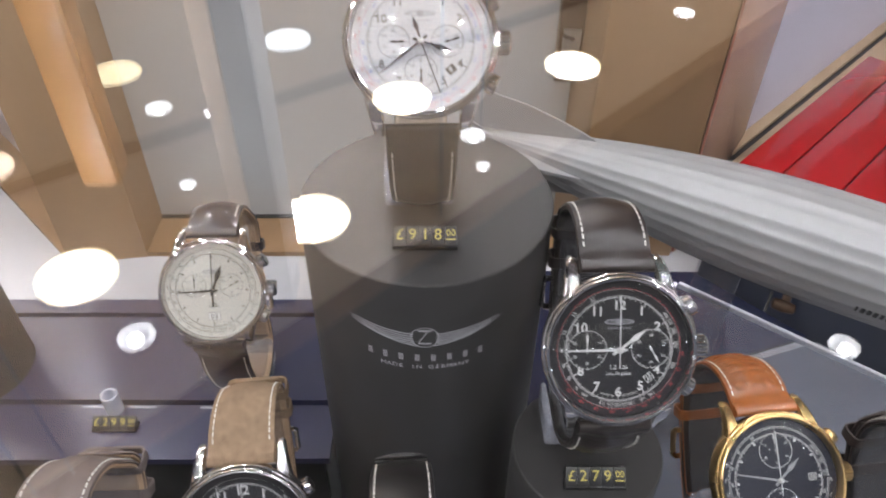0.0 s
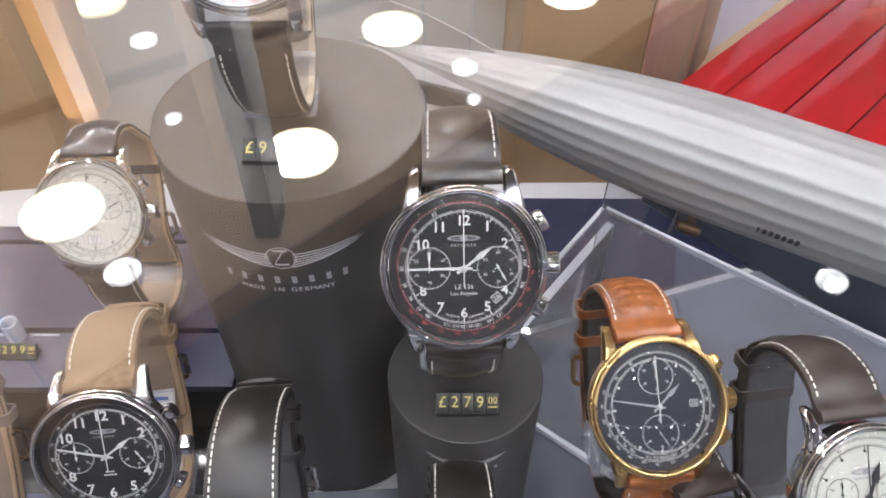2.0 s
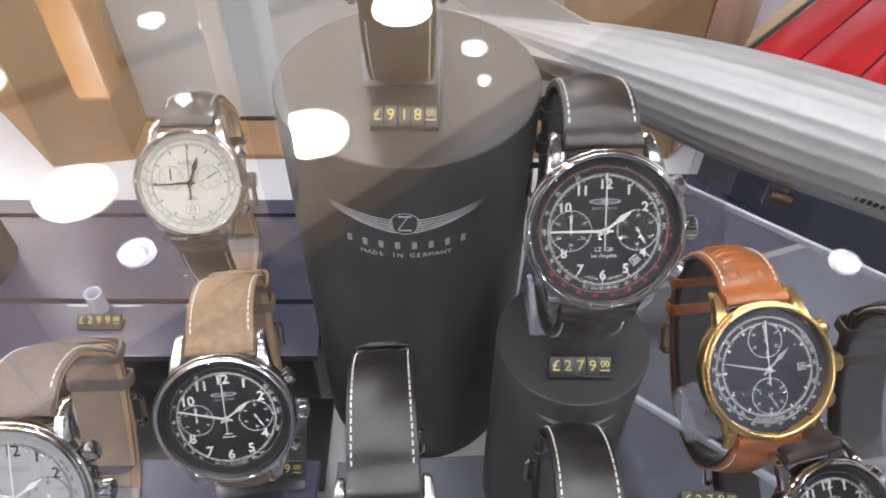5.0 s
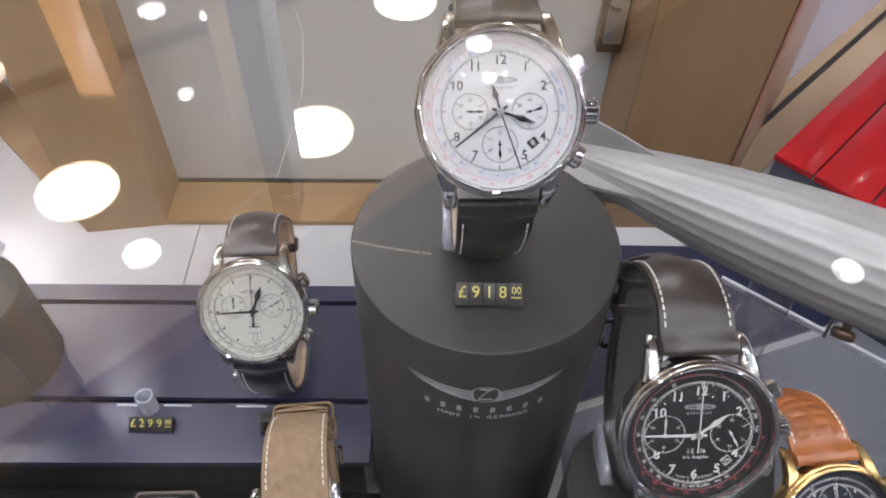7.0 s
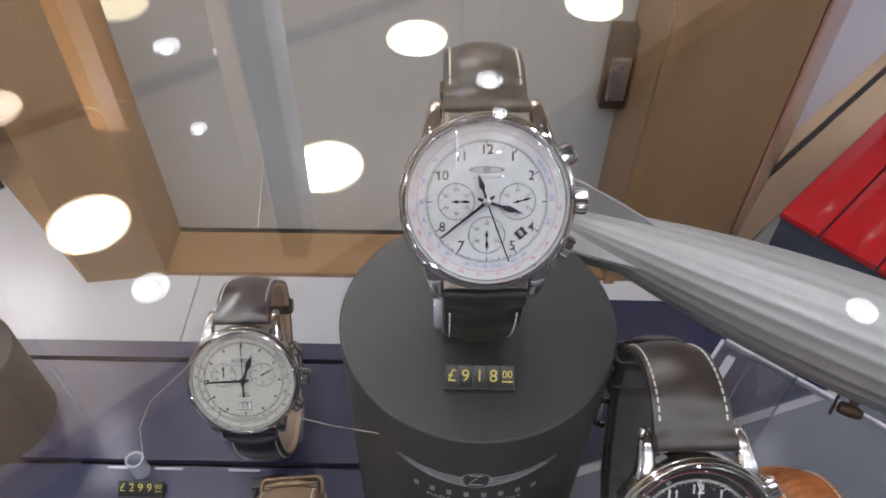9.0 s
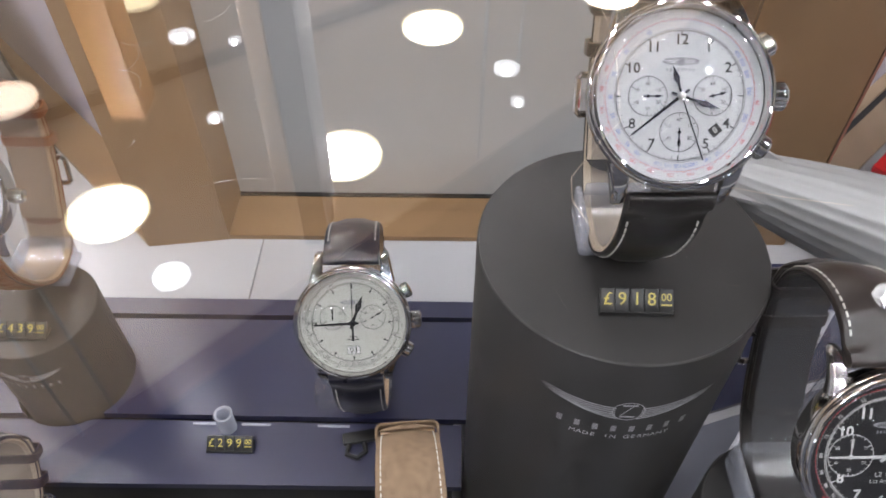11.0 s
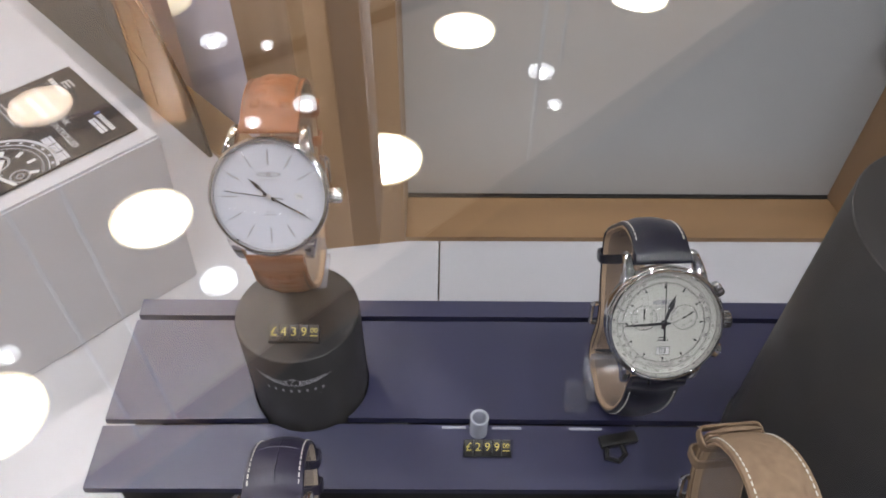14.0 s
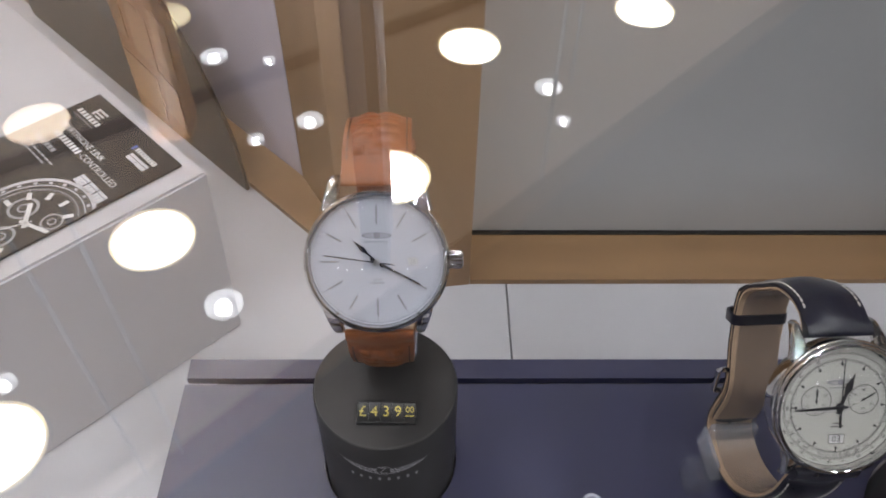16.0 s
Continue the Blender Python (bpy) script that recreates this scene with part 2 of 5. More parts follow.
def tube(bm, pts, r, n=8, closed=False):
    pts = [Vector(p) for p in pts]
    secs = []
    for i, p in enumerate(pts):
        a = pts[i - 1] if (i or closed) else p
        b = pts[(i + 1) % len(pts)] if (i < len(pts) - 1 or closed) else p
        d = (b - a).normalized()
        u = d.cross(Vector((0.3, 0.2, 1))).normalized()
        w = d.cross(u)
        secs.append([p + r * (math.cos(2 * math.pi * k / n) * u + math.sin(2 * math.pi * k / n) * w) for k in range(n)])
    if closed:
        secs.append(secs[0])
    sweep(bm, secs, not closed)


GLYPH = {}


def text_mesh(s, size, depth=0.0, spacing=1.0, bold=0.0):
    """Letters as a mesh, centred, in metres; cached."""
    key = (s, round(size, 6), round(depth, 6), spacing, bold)
    if key not in GLYPH:
        cu = bpy.data.curves.new("glyph", "FONT")
        cu.body, cu.size, cu.extrude = s, size, depth / 2
        cu.align_x, cu.align_y, cu.space_character = "CENTER", "CENTER", spacing
        cu.resolution_u = 3
        cu.offset = size * bold
        ob = bpy.data.objects.new("glyph", cu)
        scene.collection.objects.link(ob)
        bpy.context.view_layer.update()
        me = bpy.data.meshes.new_from_object(ob.evaluated_get(bpy.context.evaluated_depsgraph_get()))
        bpy.data.objects.remove(ob)
        GLYPH[key] = me
    return GLYPH[key]


def lettering(name, s, size, material, parent, m, depth=0.0, spacing=1.0, label="", bold=0.0):
    me = text_mesh(s, size, depth, spacing, bold).copy()
    me.name = name
    me.materials.clear()
    me.materials.append(material)
    ob = new(name, me)
    ob.parent = parent
    ob.matrix_basis = m
    if label:
        ob["label"] = label
    return ob


MM = 0.001


def flat_ring(bm, r0, r1, z, n=72, h=0.00008):
    lathe(bm, [(r0, z), (r1, z), (r1, z + h), (r0, z + h)], n, True)


def ticks(bm, n, r0, r1, w, z, skip=lambda i: False, h=0.00008, long_every=0, long_r=0.0, wl=0.0):
    for i in range(n):
        if skip(i):
            continue
        big = long_every and i % long_every == 0
        ww, ra = (wl or w, long_r or r0) if big else (w, r0)
        box(bm, -ww / 2, ww / 2, ra, r1, z, z + h, m=Matrix.Rotation(-2 * math.pi * i / n, 4, "Z"))


def radial(bm, word, size, r, deg):
    """Small printed figures at r from the middle, deg clockwise from 12, standing outwards."""
    n0 = len(bm.verts)
    bm.from_mesh(text_mesh(word, size, 0.00006))
    bm.verts.ensure_lookup_table()
    bmesh.ops.transform(bm, matrix=turn(deg) @ Matrix.Translation((0, r, 0.00007)), verts=bm.verts[n0:])


def hand_mesh(length, tail, w, z, kind="leaf", h=0.0002):
    bm = bmesh.new()
    if kind == "leaf":
        out = [(0, -tail), (w * 0.22, -tail), (w * 0.20, length * 0.40), (w * 0.52, length * 0.58), (w * 0.12, length * 0.88), (0, length)]
    elif kind == "taper":
        out = [(0, -tail), (w * 0.3, -tail), (w * 0.42, 0), (w * 0.20, length * 0.97), (0, length)]
    elif kind == "bar":
        out = [(0, -tail), (w * 0.35, -tail), (w * 0.35, length), (0, length)]
    else:
        out = [(0, -tail), (w * 0.4, -tail), (w * 0.2, -tail * 0.3), (w * 0.35, 0), (w * 0.12, length), (0, length)]
    loop = out + [(-x, y) for x, y in out[::-1] if x > 0]
    a = [bm.verts.new((x, y, z)) for x, y in loop]
    b = [bm.verts.new((x, y, z + h)) for x, y in loop]
    bm.faces.new(a[::-1])
    bm.faces.new(b)
    for i in range(len(a)):
        j = (i + 1) % len(a)
        bm.faces.new((a[i], a[j], b[j], b[i]))
    lathe(bm, [(w * 0.55, z - h), (w * 0.55, z + h * 1.6), (0, z + h * 1.8)], 16)
    return bm


def turn(deg):
    return Matrix.Rotation(-radians(deg), 4, "Z")


# ---- watches ----
LOOP_Z = -30.0
LOOP_KEYS = ((22.1, -4.9), (30.5, -9.5), (36.0, -17.5), (37.5, -28.0), (34.0, -39.5), (23.0, -48.5), (4.0, -54.5),
             (-17.0, -57.0), (-31.0, -54.0), (-39.0, -44.0), (-38.0, -29.0), (-31.5, -14.5), (-22.1, -4.9))


def loop_points(stretch=1.0, n=240):
    """The closed strap's mid line in the watch's y-z plane, from the 12 to the 6 o'clock lugs, as even steps (mm)."""
    top, bot = stretch if isinstance(stretch, tuple) else (stretch, stretch)
    k = []
    for y, z in LOOP_KEYS:
        q = top if y > 0 else bot
        k.append(Vector((0, math.copysign(22.6 + (abs(y) - 22.6) * q, y) if abs(y) > 22.6 else y, z * (0.5 + 0.5 * min(1.6, q)) if abs(y) > 23 else z)))
    k = [2 * k[0] - k[1]] + k + [2 * k[-1] - k[-2]]
    fine = []
    for a, b, c, d in zip(k, k[1:], k[2:], k[3:]):
        for i in range(24):
            t = i / 24
            fine.append(0.5 * (2 * b + (c - a) * t + (2 * a - 5 * b + 4 * c - d) * t * t + (3 * b - a - 3 * c + d) * t ** 3))
    fine.append(k[-2])
    ln = [0.0]
    for a, b in zip(fine, fine[1:]):
        ln.append(ln[-1] + (b - a).length)
    out, j = [], 0
    for i in range(n + 1):
        want = ln[-1] * i / n
        while j < len(ln) - 2 and ln[j + 1] < want:
            j += 1
        f = (want - ln[j]) / max(1e-9, ln[j + 1] - ln[j])
        out.append(fine[j].lerp(fine[j + 1], min(1, f)))
    return out


def loop_frame(pts, f):
    """Point, way and outward normal at the share f of the loop."""
    i = max(1, min(len(pts) - 2, round(f * (len(pts) - 1))))
    d = (pts[i + 1] - pts[i - 1]).normalized()
    nrm = Vector((0, d.z, -d.y))
    if nrm.dot(pts[i] - Vector((0, 0, LOOP_Z))) < 0:
        nrm = -nrm
    return pts[max(0, min(len(pts) - 1, round(f * (len(pts) - 1))))], d, nrm


def strap_sections(pts, f0, f1, w0, w1, t0, t1, n=60, lift=None):
    """Rings of a padded strap between two shares of the loop; lift(f) raises it outwards (mm)."""
    secs, rows = [], []
    for i in range(n + 1):
        f = i / n
        p, d, nrm = loop_frame(pts, f0 + (f1 - f0) * f)
        if f1 < f0:
            d = -d
        w = (w0 + (w1 - w0) * min(1, f * 1.2)) / 2
        t = t0 + (t1 - t0) * min(1, f * 1.6)
        roll = max(0.0, 1 - (i / 3.0)) if i < 4 else 0.0
        if lift:
            p = p + nrm * lift(f)
        t *= {2: 0.96, 3: 0.72, 4: 0.80, 5: 0.92}.get(i, 1.0)
        c = []
        for x, h in ((-1, 0.15), (-0.97, 0.42), (-0.82, 0.52), (-0.70, 0.58), (-0.38, 0.93), (0, 1.0), (0.38, 0.93), (0.70, 0.58), (0.82, 0.52), (0.97, 0.42), (1, 0.15), (0.9, 0), (-0.9, 0)):
            hh = max(h, 0.9 * min(1, roll * 1.5)) if 0.2 < h else h
            c.append((p + Vector((x * w, 0, 0)) + nrm * (hh * t)) * MM)
        if i == 0:
            # rounded roll at the lugs
            for back, k in ((1.9, 0.35), (1.6, 0.7), (0.9, 0.93)):
                mid = (p + nrm * (0.5 * t)) * MM
                secs.append([mid + Vector((q.x - mid.x, (q.y - mid.y) * k, (q.z - mid.z) * k)) - d * (back * MM) for q in c])
        secs.append(c)
        rows.append((p, nrm, w, t, d))
    # rounded tip
    p, nrm, w, t, d = rows[-1]
    for a, b in ((2.2, 0.8), (3.4, 0.45)):
        secs.append([(p + d * a + Vector((x * w * b, 0, 0)) + nrm * (h * t)) * MM for x, h in ((-1, 0.15), (-0.97, 0.4), (-0.82, 0.5), (-0.7, 0.55), (-0.38, 0.6), (0, 0.62), (0.38, 0.6), (0.7, 0.55), (0.82, 0.5), (0.97, 0.4), (1, 0.15), (0.9, 0), (-0.9, 0))])
    return secs, rows


def stitch(rows, z_up=0.52, edge=0.84, pitch=2.3, length=1.5):
    """Even short stitches along both edges of a strap."""
    bm = bmesh.new()
    for side in (-1, 1):
        left = 0.0
        for (p, n0, w, t, d), (p1, n1, w1, t1, d1) in zip(rows, rows[1:]):
            a = p + Vector((side * edge * w, 0, 0)) + n0 * (t * z_up)
            b = p1 + Vector((side * edge * w1, 0, 0)) + n1 * (t1 * z_up)
            step = (b - a).length
            while left < step:
                f = left / step
                M = Matrix((Vector((1, 0, 0)), (b - a).normalized(), n0.lerp(n1, f).normalized())).transposed().to_4x4()
                M.translation = a.lerp(b, f) * MM
                box(bm, -0.21 * MM, 0.21 * MM, -length / 2 * MM, length / 2 * MM, -0.12 * MM, 0.24 * MM, m=M)
                left += pitch
            left -= step
    return bm


def grain(st, rows):
    """Raised domed scales of a crocodile grain along the middle of a strap."""
    bm = bmesh.new()
    rnd = random.Random(len(rows))

    def crown(x):
        x = abs(x)
        return 1.0 - 0.07 * (x / 0.38) ** 2 if x < 0.38 else 0.93 - 0.35 * (x - 0.38) / 0.32

    i = 4.0
    while i < len(rows) - 7:
        step = rnd.uniform(1.9, 2.7)
        mid = rnd.uniform(-0.22, 0.22)
        cuts = (-0.72, mid, 0.72) if rnd.random() < 0.7 else (-0.72, -0.28, 0.25, 0.72)
        for a, b in zip(cuts, cuts[1:]):
            grid = []
            for jv in range(6):
                v = jv / 5
                pos = i + 0.08 + (step - 0.16) * v
                k = min(int(pos), len(rows) - 2)
                f = pos - k
                p, nrm = rows[k][0].lerp(rows[k + 1][0], f), rows[k][1].lerp(rows[k + 1][1], f)
                w, t = rows[k][2], rows[k][3] + (rows[k + 1][3] - rows[k][3]) * f
                line = []
                for ju in range(6):
                    e = ju / 5
                    x = a + 0.03 + (b - a - 0.06) * e
                    dome = (1 - (2 * e - 1) ** 4) * (1 - (2 * v - 1) ** 4)
                    line.append(bm.verts.new((p + Vector((x * w, 0, 0)) + nrm * (crown(x) * t - 0.15 + 0.62 * dome)) * MM))
                grid.append(line)
            for r0, r1 in zip(grid, grid[1:]):
                for k in range(5):
                    bm.faces.new((r0[k], r0[k + 1], r1[k + 1], r1[k]))
        i += step
    part("grain_scales", bm, st.data.materials[0], st)


def crease(st, rows, seams):
    """Raised folds across a strap and one along it between the folds."""
    bm = bmesh.new()

    def on(i, x):
        p, nrm, w, t, _ = rows[i]
        hh = 1.0 - 0.07 * (x / 0.38) ** 2 if abs(x) < 0.38 else 0.93 - 0.35 * (abs(x) - 0.38) / 0.32
        return (p + Vector((x * w, 0, 0)) + nrm * (hh * t + 0.02)) * MM

    for i in seams:
        tube(bm, [on(i, -0.68 + 0.136 * k) for k in range(11)], 0.00028, 6)
    for a, b in zip((4, *seams), seams):
        tube(bm, [on(i, 0.05 + 0.01 * (i % 3)) for i in range(a, b + 1)], 0.00022, 6)
    part("fold", bm, st.data.materials[0], st)


def lug_mesh(sx, sy, reach=24.5, r=17.0, cx=12.1):
    bm = bmesh.new()
    secs = []
    for f in (0, 0.2, 0.4, 0.6, 0.8, 0.93, 1.0):
        y = r - 2 + (reach - r + 2) * f
        z = -0.4 - 6.2 * f ** 1.9
        hw = 2.7 - 1.25 * f
        mx = cx - 2.1 + hw
        hw *= 1 if f < 0.99 else 0.6
        hh = (2.6 - 1.0 * f) * (1 if f < 0.99 else 0.5)
        ring = []
        for a in range(10):
            an = 2 * math.pi * a / 10 + 0.314
            ring.append(Vector((sx * (mx + hw * math.copysign(abs(math.cos(an)) ** 0.7, math.cos(an))), sy * y,
                                z - 1.2 + hh * math.copysign(abs(math.sin(an)) ** 0.7, math.sin(an)))) * MM)
        secs.append(ring)
    sweep(bm, secs)
    return bm


def fluted(r, n, depth, z0, z1, m):
    """A ribbed crown."""
    bm = bmesh.new()
    k = n * 4
    rings = []
    for z, s in ((z0, 0.80), (z0 + 0.5 * MM, 0.98), (z1 - 0.7 * MM, 1.0), (z1 - 0.1 * MM, 0.86), (z1 + 0.3 * MM, 0.5)):
        rings.append([(s * (r - (depth if (i // 2) % 2 else 0)) * math.cos(2 * math.pi * i / k), s * (r - (depth if (i // 2) % 2 else 0)) * math.sin(2 * math.pi * i / k), z) for i in range(k)])
    sweep(bm, rings)
    bmesh.ops.transform(bm, matrix=m, verts=bm.verts[:])
    return bm


def watch(label, m, metal=STEEL, dial=D_BLACK, ink=INK_W, strap=BLACK_L, lining=LINING, thread=THREAD, R=21.2,
          numerals="arabic", subs=(), times=(10, 120, 0), hand=INK_W, sec=True, pushers=True, track=None, date=None,
          croc=False, slim=False, hand_kind="leaf", num_size=4.3, num_r=12.6, outer_ink=None, logo=True, stretch=1.0, note=(), keepers=(0.30, 0.37), seams=(), sweep_ink=None):
    """A wrist watch closed round its ring, dial centre at the origin, 12 o'clock along +y."""
    w = thing("wrist_watch", label, "wrist watch", m, "watches in the display case")
    g = R / 21.2
    rim = 19.05 * g if not slim else 19.2 * g
    # case and bezel
    bm = bmesh.new()
    lathe(bm, [(0, -8.6 * MM), (14 * g * MM, -8.6 * MM), (18.2 * g * MM, -7.4 * MM), (20.2 * g * MM, -5.4 * MM), (20.4 * g * MM, -2.2 * MM), (19.9 * g * MM, -0.4 * MM), (20.3 * g * MM, 0.1 * MM), (rim * MM, 0.1 * MM), (rim * MM, -0.9 * MM), (0, -0.9 * MM)], 72)
    part("case", bm, metal, w)
    bm = bmesh.new()
    if slim:
        lathe(bm, [(r * g * MM, z * MM) for r, z in ((20.3, 0.1), (20.9, 0.9), (20.8, 1.7), (20.1, 2.2), (19.4, 2.1), (19.25, 0.2))], 96, True)
    else:
        lathe(bm, [(r * g * MM, z * MM) for r, z in ((20.3, 0.1), (21.0, 0.4), (21.25, 0.9), (21.2, 1.4), (20.9, 1.8), (20.55, 1.9), (20.5, 2.2), (20.45, 2.7), (20.15, 3.15), (19.75, 3.3), (19.4, 3.15), (19.25, 2.6), (19.1, 0.2))], 96, True)
    part("bezel", bm, metal, w)
    # dial
    bm = bmesh.new()
    lathe(bm, [(0, -0.55 * MM), (rim * 0.995 * MM, -0.55 * MM), (rim * 0.995 * MM, 0), (0, 0)], 72)
    dl = part("dial", bm, dial, w)
    oi = outer_ink or ink
    tk = bmesh.new()
    if slim:
        flat_ring(tk, 18.3 * g * MM, 18.45 * g * MM, 0.01 * MM, 96)
        ticks(tk, 60, 17.3 * g * MM, 18.3 * g * MM, 0.14 * MM, 0.01 * MM)
        part("minute_track", tk, ink, dl)
        for i in range(12):
            if i == 3:
                continue
            b2 = bmesh.new()
            r0 = 11.6 if i % 3 else 11.0
            box(b2, -0.26 * MM, 0.26 * MM, r0 * g * MM, 16.4 * g * MM, 0.02 * MM, 0.35 * MM, 0.0, turn(30 * i))
            part("hour_baton", b2, INK_G, dl)
    else:
        rt = (track or 14.4) * g
        flat_ring(tk, (rt - 0.07) * MM, (rt + 0.05) * MM, 0.01 * MM)
        flat_ring(tk, (rt + 0.30) * MM, (rt + 0.38) * MM, 0.01 * MM)
        ticks(tk, 60, (rt - 0.75) * MM, rt * MM, 0.10 * MM, 0.01 * MM, long_every=5, long_r=(rt - 1.15) * MM, wl=0.26 * MM)
        ticks(tk, 240, (rt - 0.35) * MM, rt * MM, 0.05 * MM, 0.01 * MM, lambda i: i % 4 == 0)
        part("minute_track", tk, ink, dl)
        # printed figures of the speed scale, read from the middle
        tk = bmesh.new()
        speeds = (400, 350, 300, 250, 200, 150, 140, 130, 125, 120, 115, 110, 100, 95, 90, 85, 80, 75, 70, 65)
        for v in speeds:
            radial(tk, str(v), 1.25 * MM, (rt + 1.15) * MM, 3600 * 6.0 / v if v > 60 else 0)
        ticks(tk, 120, (rt + 1.95) * MM, (rt + 2.3) * MM, 0.09 * MM, 0.01 * MM)
        if numerals == "dots":
            flat_ring(tk, (rt + 1.88) * MM, (rt + 1.97) * MM, 0.01 * MM, 96)
        part("outer_scale", tk, ink if oi is INK_R else oi, dl)
        if oi is not ink or numerals == "dots":
            rg = bmesh.new()
            flat_ring(rg, (rt + 2.35) * MM, (rt + 2.42) * MM, 0.01 * MM, 96)
            for v in range(10 if oi is INK_R else 14):
                radial(rg, str(60 + 10 * v), 1.1 * MM, (rt + 3.2) * MM, 95 + 15 * v)
            ticks(rg, 72, (rt + 2.45) * MM, (rt + 2.75) * MM, 0.10 * MM, 0.01 * MM)
            part("tachymeter_print", rg, ink if numerals == "dots" else INK_R, dl)
    if numerals == "arabic":
        hide = {s[2] for s in subs if s[3]}
        for i in range(1, 13):
            if i in hide or (date and date[2] == i):
                continue
            a = radians(30 * i)
            lettering("numeral", str(i), num_size * g * MM, ink, dl, pose(num_r * g * MM * math.sin(a), num_r * g * MM * math.cos(a), 0.14 * MM), 0.1 * MM, bold=0.02 if ink is INK_W else 0.012)
    elif numerals == "dots":
        bm = bmesh.new()
        for i in range(12):
            lathe(bm, [(0.42 * MM, 0.02 * MM), (0.42 * MM, 0.25 * MM), (0, 0.3 * MM)], 12, m=turn(30 * i) @ Matrix.Translation((0, 13.2 * g * MM, 0)))
        part("hour_dots", bm, ink, dl)
    # maker's mark as plain shapes
    if logo:
        bm = bmesh.new()
        y0 = 7.6 * g * MM
        lathe(bm, [(0.8, 0.01 * MM), (1.0, 0.01 * MM), (1.0, 0.08 * MM), (0.8, 0.08 * MM)], 40, True, Matrix.Translation((0, y0, 0)) @ Matrix.Diagonal((4.2 * MM, 0.85 * MM, 1, 1)))
        for k in range(3):
            box(bm, -3.3 * MM, 3.3 * MM, y0 + (k * 0.42 - 0.50) * MM, y0 + (k * 0.42 - 0.34) * MM, 0.01 * MM, 0.07 * MM)
        lathe(bm, [(0, 0.03 * MM), (0.95 * MM, 0.03 * MM), (0.95 * MM, 0.10 * MM), (0, 0.10 * MM)], 20, False, Matrix.Translation((0, y0, 0)))
        for k in range(8):
            box(bm, (-3.2 + k * 0.84) * MM, (-3.2 + k * 0.84 + 0.36) * MM, y0 - 2.15 * MM, y0 - 1.5 * MM, 0.01 * MM, 0.08 * MM)
        part("maker_mark", bm, INK_G, dl)
        for word, deg in (("MADE IN", 193), ("GERMANY", 166)) if note else ():
            lettering("small_print", word, 0.95 * MM, ink, dl, turn(deg) @ Matrix.Translation((0, 13.0 * g * MM, 0.08 * MM)) @ Matrix.Rotation(math.pi, 4, "Z"))
        for ln_, yy, sz in note:
            lettering("small_print", ln_, sz * MM, ink, dl, pose(0, yy * g * MM, 0.30 * MM))
        bm = bmesh.new()
        for j, (hw, yy) in enumerate(() if note else ((1.3, -5.4), (2.0, -6.4))):
            for k in range(5):
                box(bm, (-hw + k * hw * 0.42) * MM, (-hw + k * hw * 0.42 + hw * 0.3) * MM, (yy - 0.22) * g * MM, (yy + 0.22) * g * MM, 0.01 * MM, 0.08 * MM)
        if note:
            bm.free()
        else:
            part("small_print", bm, ink, dl)
    # sub-dials: x, y, hour it hides, hides?, radius, hand angle
    for sx, sy, hr, hid, sr, ang in subs:
        bm = bmesh.new()
        lathe(bm, [(0, 0.02 * MM), (sr * MM, 0.02 * MM), (sr * MM, 0.05 * MM), (0, 0.05 * MM)], 40)
        sd = part("subdial", bm, dial, dl, at=pose(sx * g * MM, sy * g * MM, 0.18 * MM))
        bm = bmesh.new()
        flat_ring(bm, (sr - 0.13) * MM, sr * MM, 0.06 * MM, 40)
        ticks(bm, 30, (sr - 0.6) * MM, (sr - 0.15) * MM, 0.07 * MM, 0.06 * MM, long_every=5, long_r=(sr - 0.9) * MM, wl=0.13 * MM)
        ob = part("subdial_scale", bm, ink, sd)
        for i in range(1, 7):
            a = radians(60 * i)
            lettering("subdial_figure", str(10 * i), 1.15 * MM, ink, sd, pose((sr - 1.65) * MM * math.sin(a), (sr - 1.65) * MM * math.cos(a), 0.08 * MM))
        part("subdial_hand", hand_mesh((sr - 0.8) * MM, 1.0 * MM, 0.7 * MM, 0.25 * MM, "leaf", 0.12 * MM), hand, sd, at=turn(ang))
    if date:
        dx, dy, _, wd, s, tilt = date
        hd = 1.4 if wd > 4 and tilt == 0 else 0.95  # the big date is taller
        bm = bmesh.new()
        box(bm, -wd / 2 * MM, wd / 2 * MM, -hd * MM, hd * MM, 0.03 * MM, 0.10 * MM)
        dw = part("date_window", bm, INK_W if dial in (D_CREAM, D_SILV) else D_BLACK, dl, at=pose(dx * g * MM, dy * g * MM, 0, 0, 0, tilt))
        bm = bmesh.new()
        for x0, x1, y0, y1 in ((-wd / 2 - 0.15, wd / 2 + 0.15, hd, hd + 0.17), (-wd / 2 - 0.15, wd / 2 + 0.15, -hd - 0.17, -hd), (-wd / 2 - 0.15, -wd / 2, -hd, hd), (wd / 2, wd / 2 + 0.15, -hd, hd)):
            box(bm, x0 * MM, x1 * MM, y0 * MM, y1 * MM, 0.03 * MM, 0.16 * MM)
        part("date_frame", bm, ink, dw)
        lettering("date_numeral", s, 2.1 * hd * MM, INK_B if dial in (D_CREAM, D_SILV) else INK_W, dw, pose(0, 0, 0.15 * MM))
    # hands
    ha, mi, se = times
    part("hour_hand", hand_mesh((11.0 if hand is INK_B else 9.4) * g * MM, 2.2 * MM, 1.35 * MM if slim else 2.3 * MM if hand is INK_B else 1.6 * MM, 0.75 * MM, hand_kind), hand, w, at=turn(ha))
    part("minute_hand", hand_mesh(14.2 * g * MM, 2.2 * MM, 1.25 * MM if hand is INK_B else 0.95 * MM, 1.1 * MM, "taper"), hand, w, at=turn(mi))
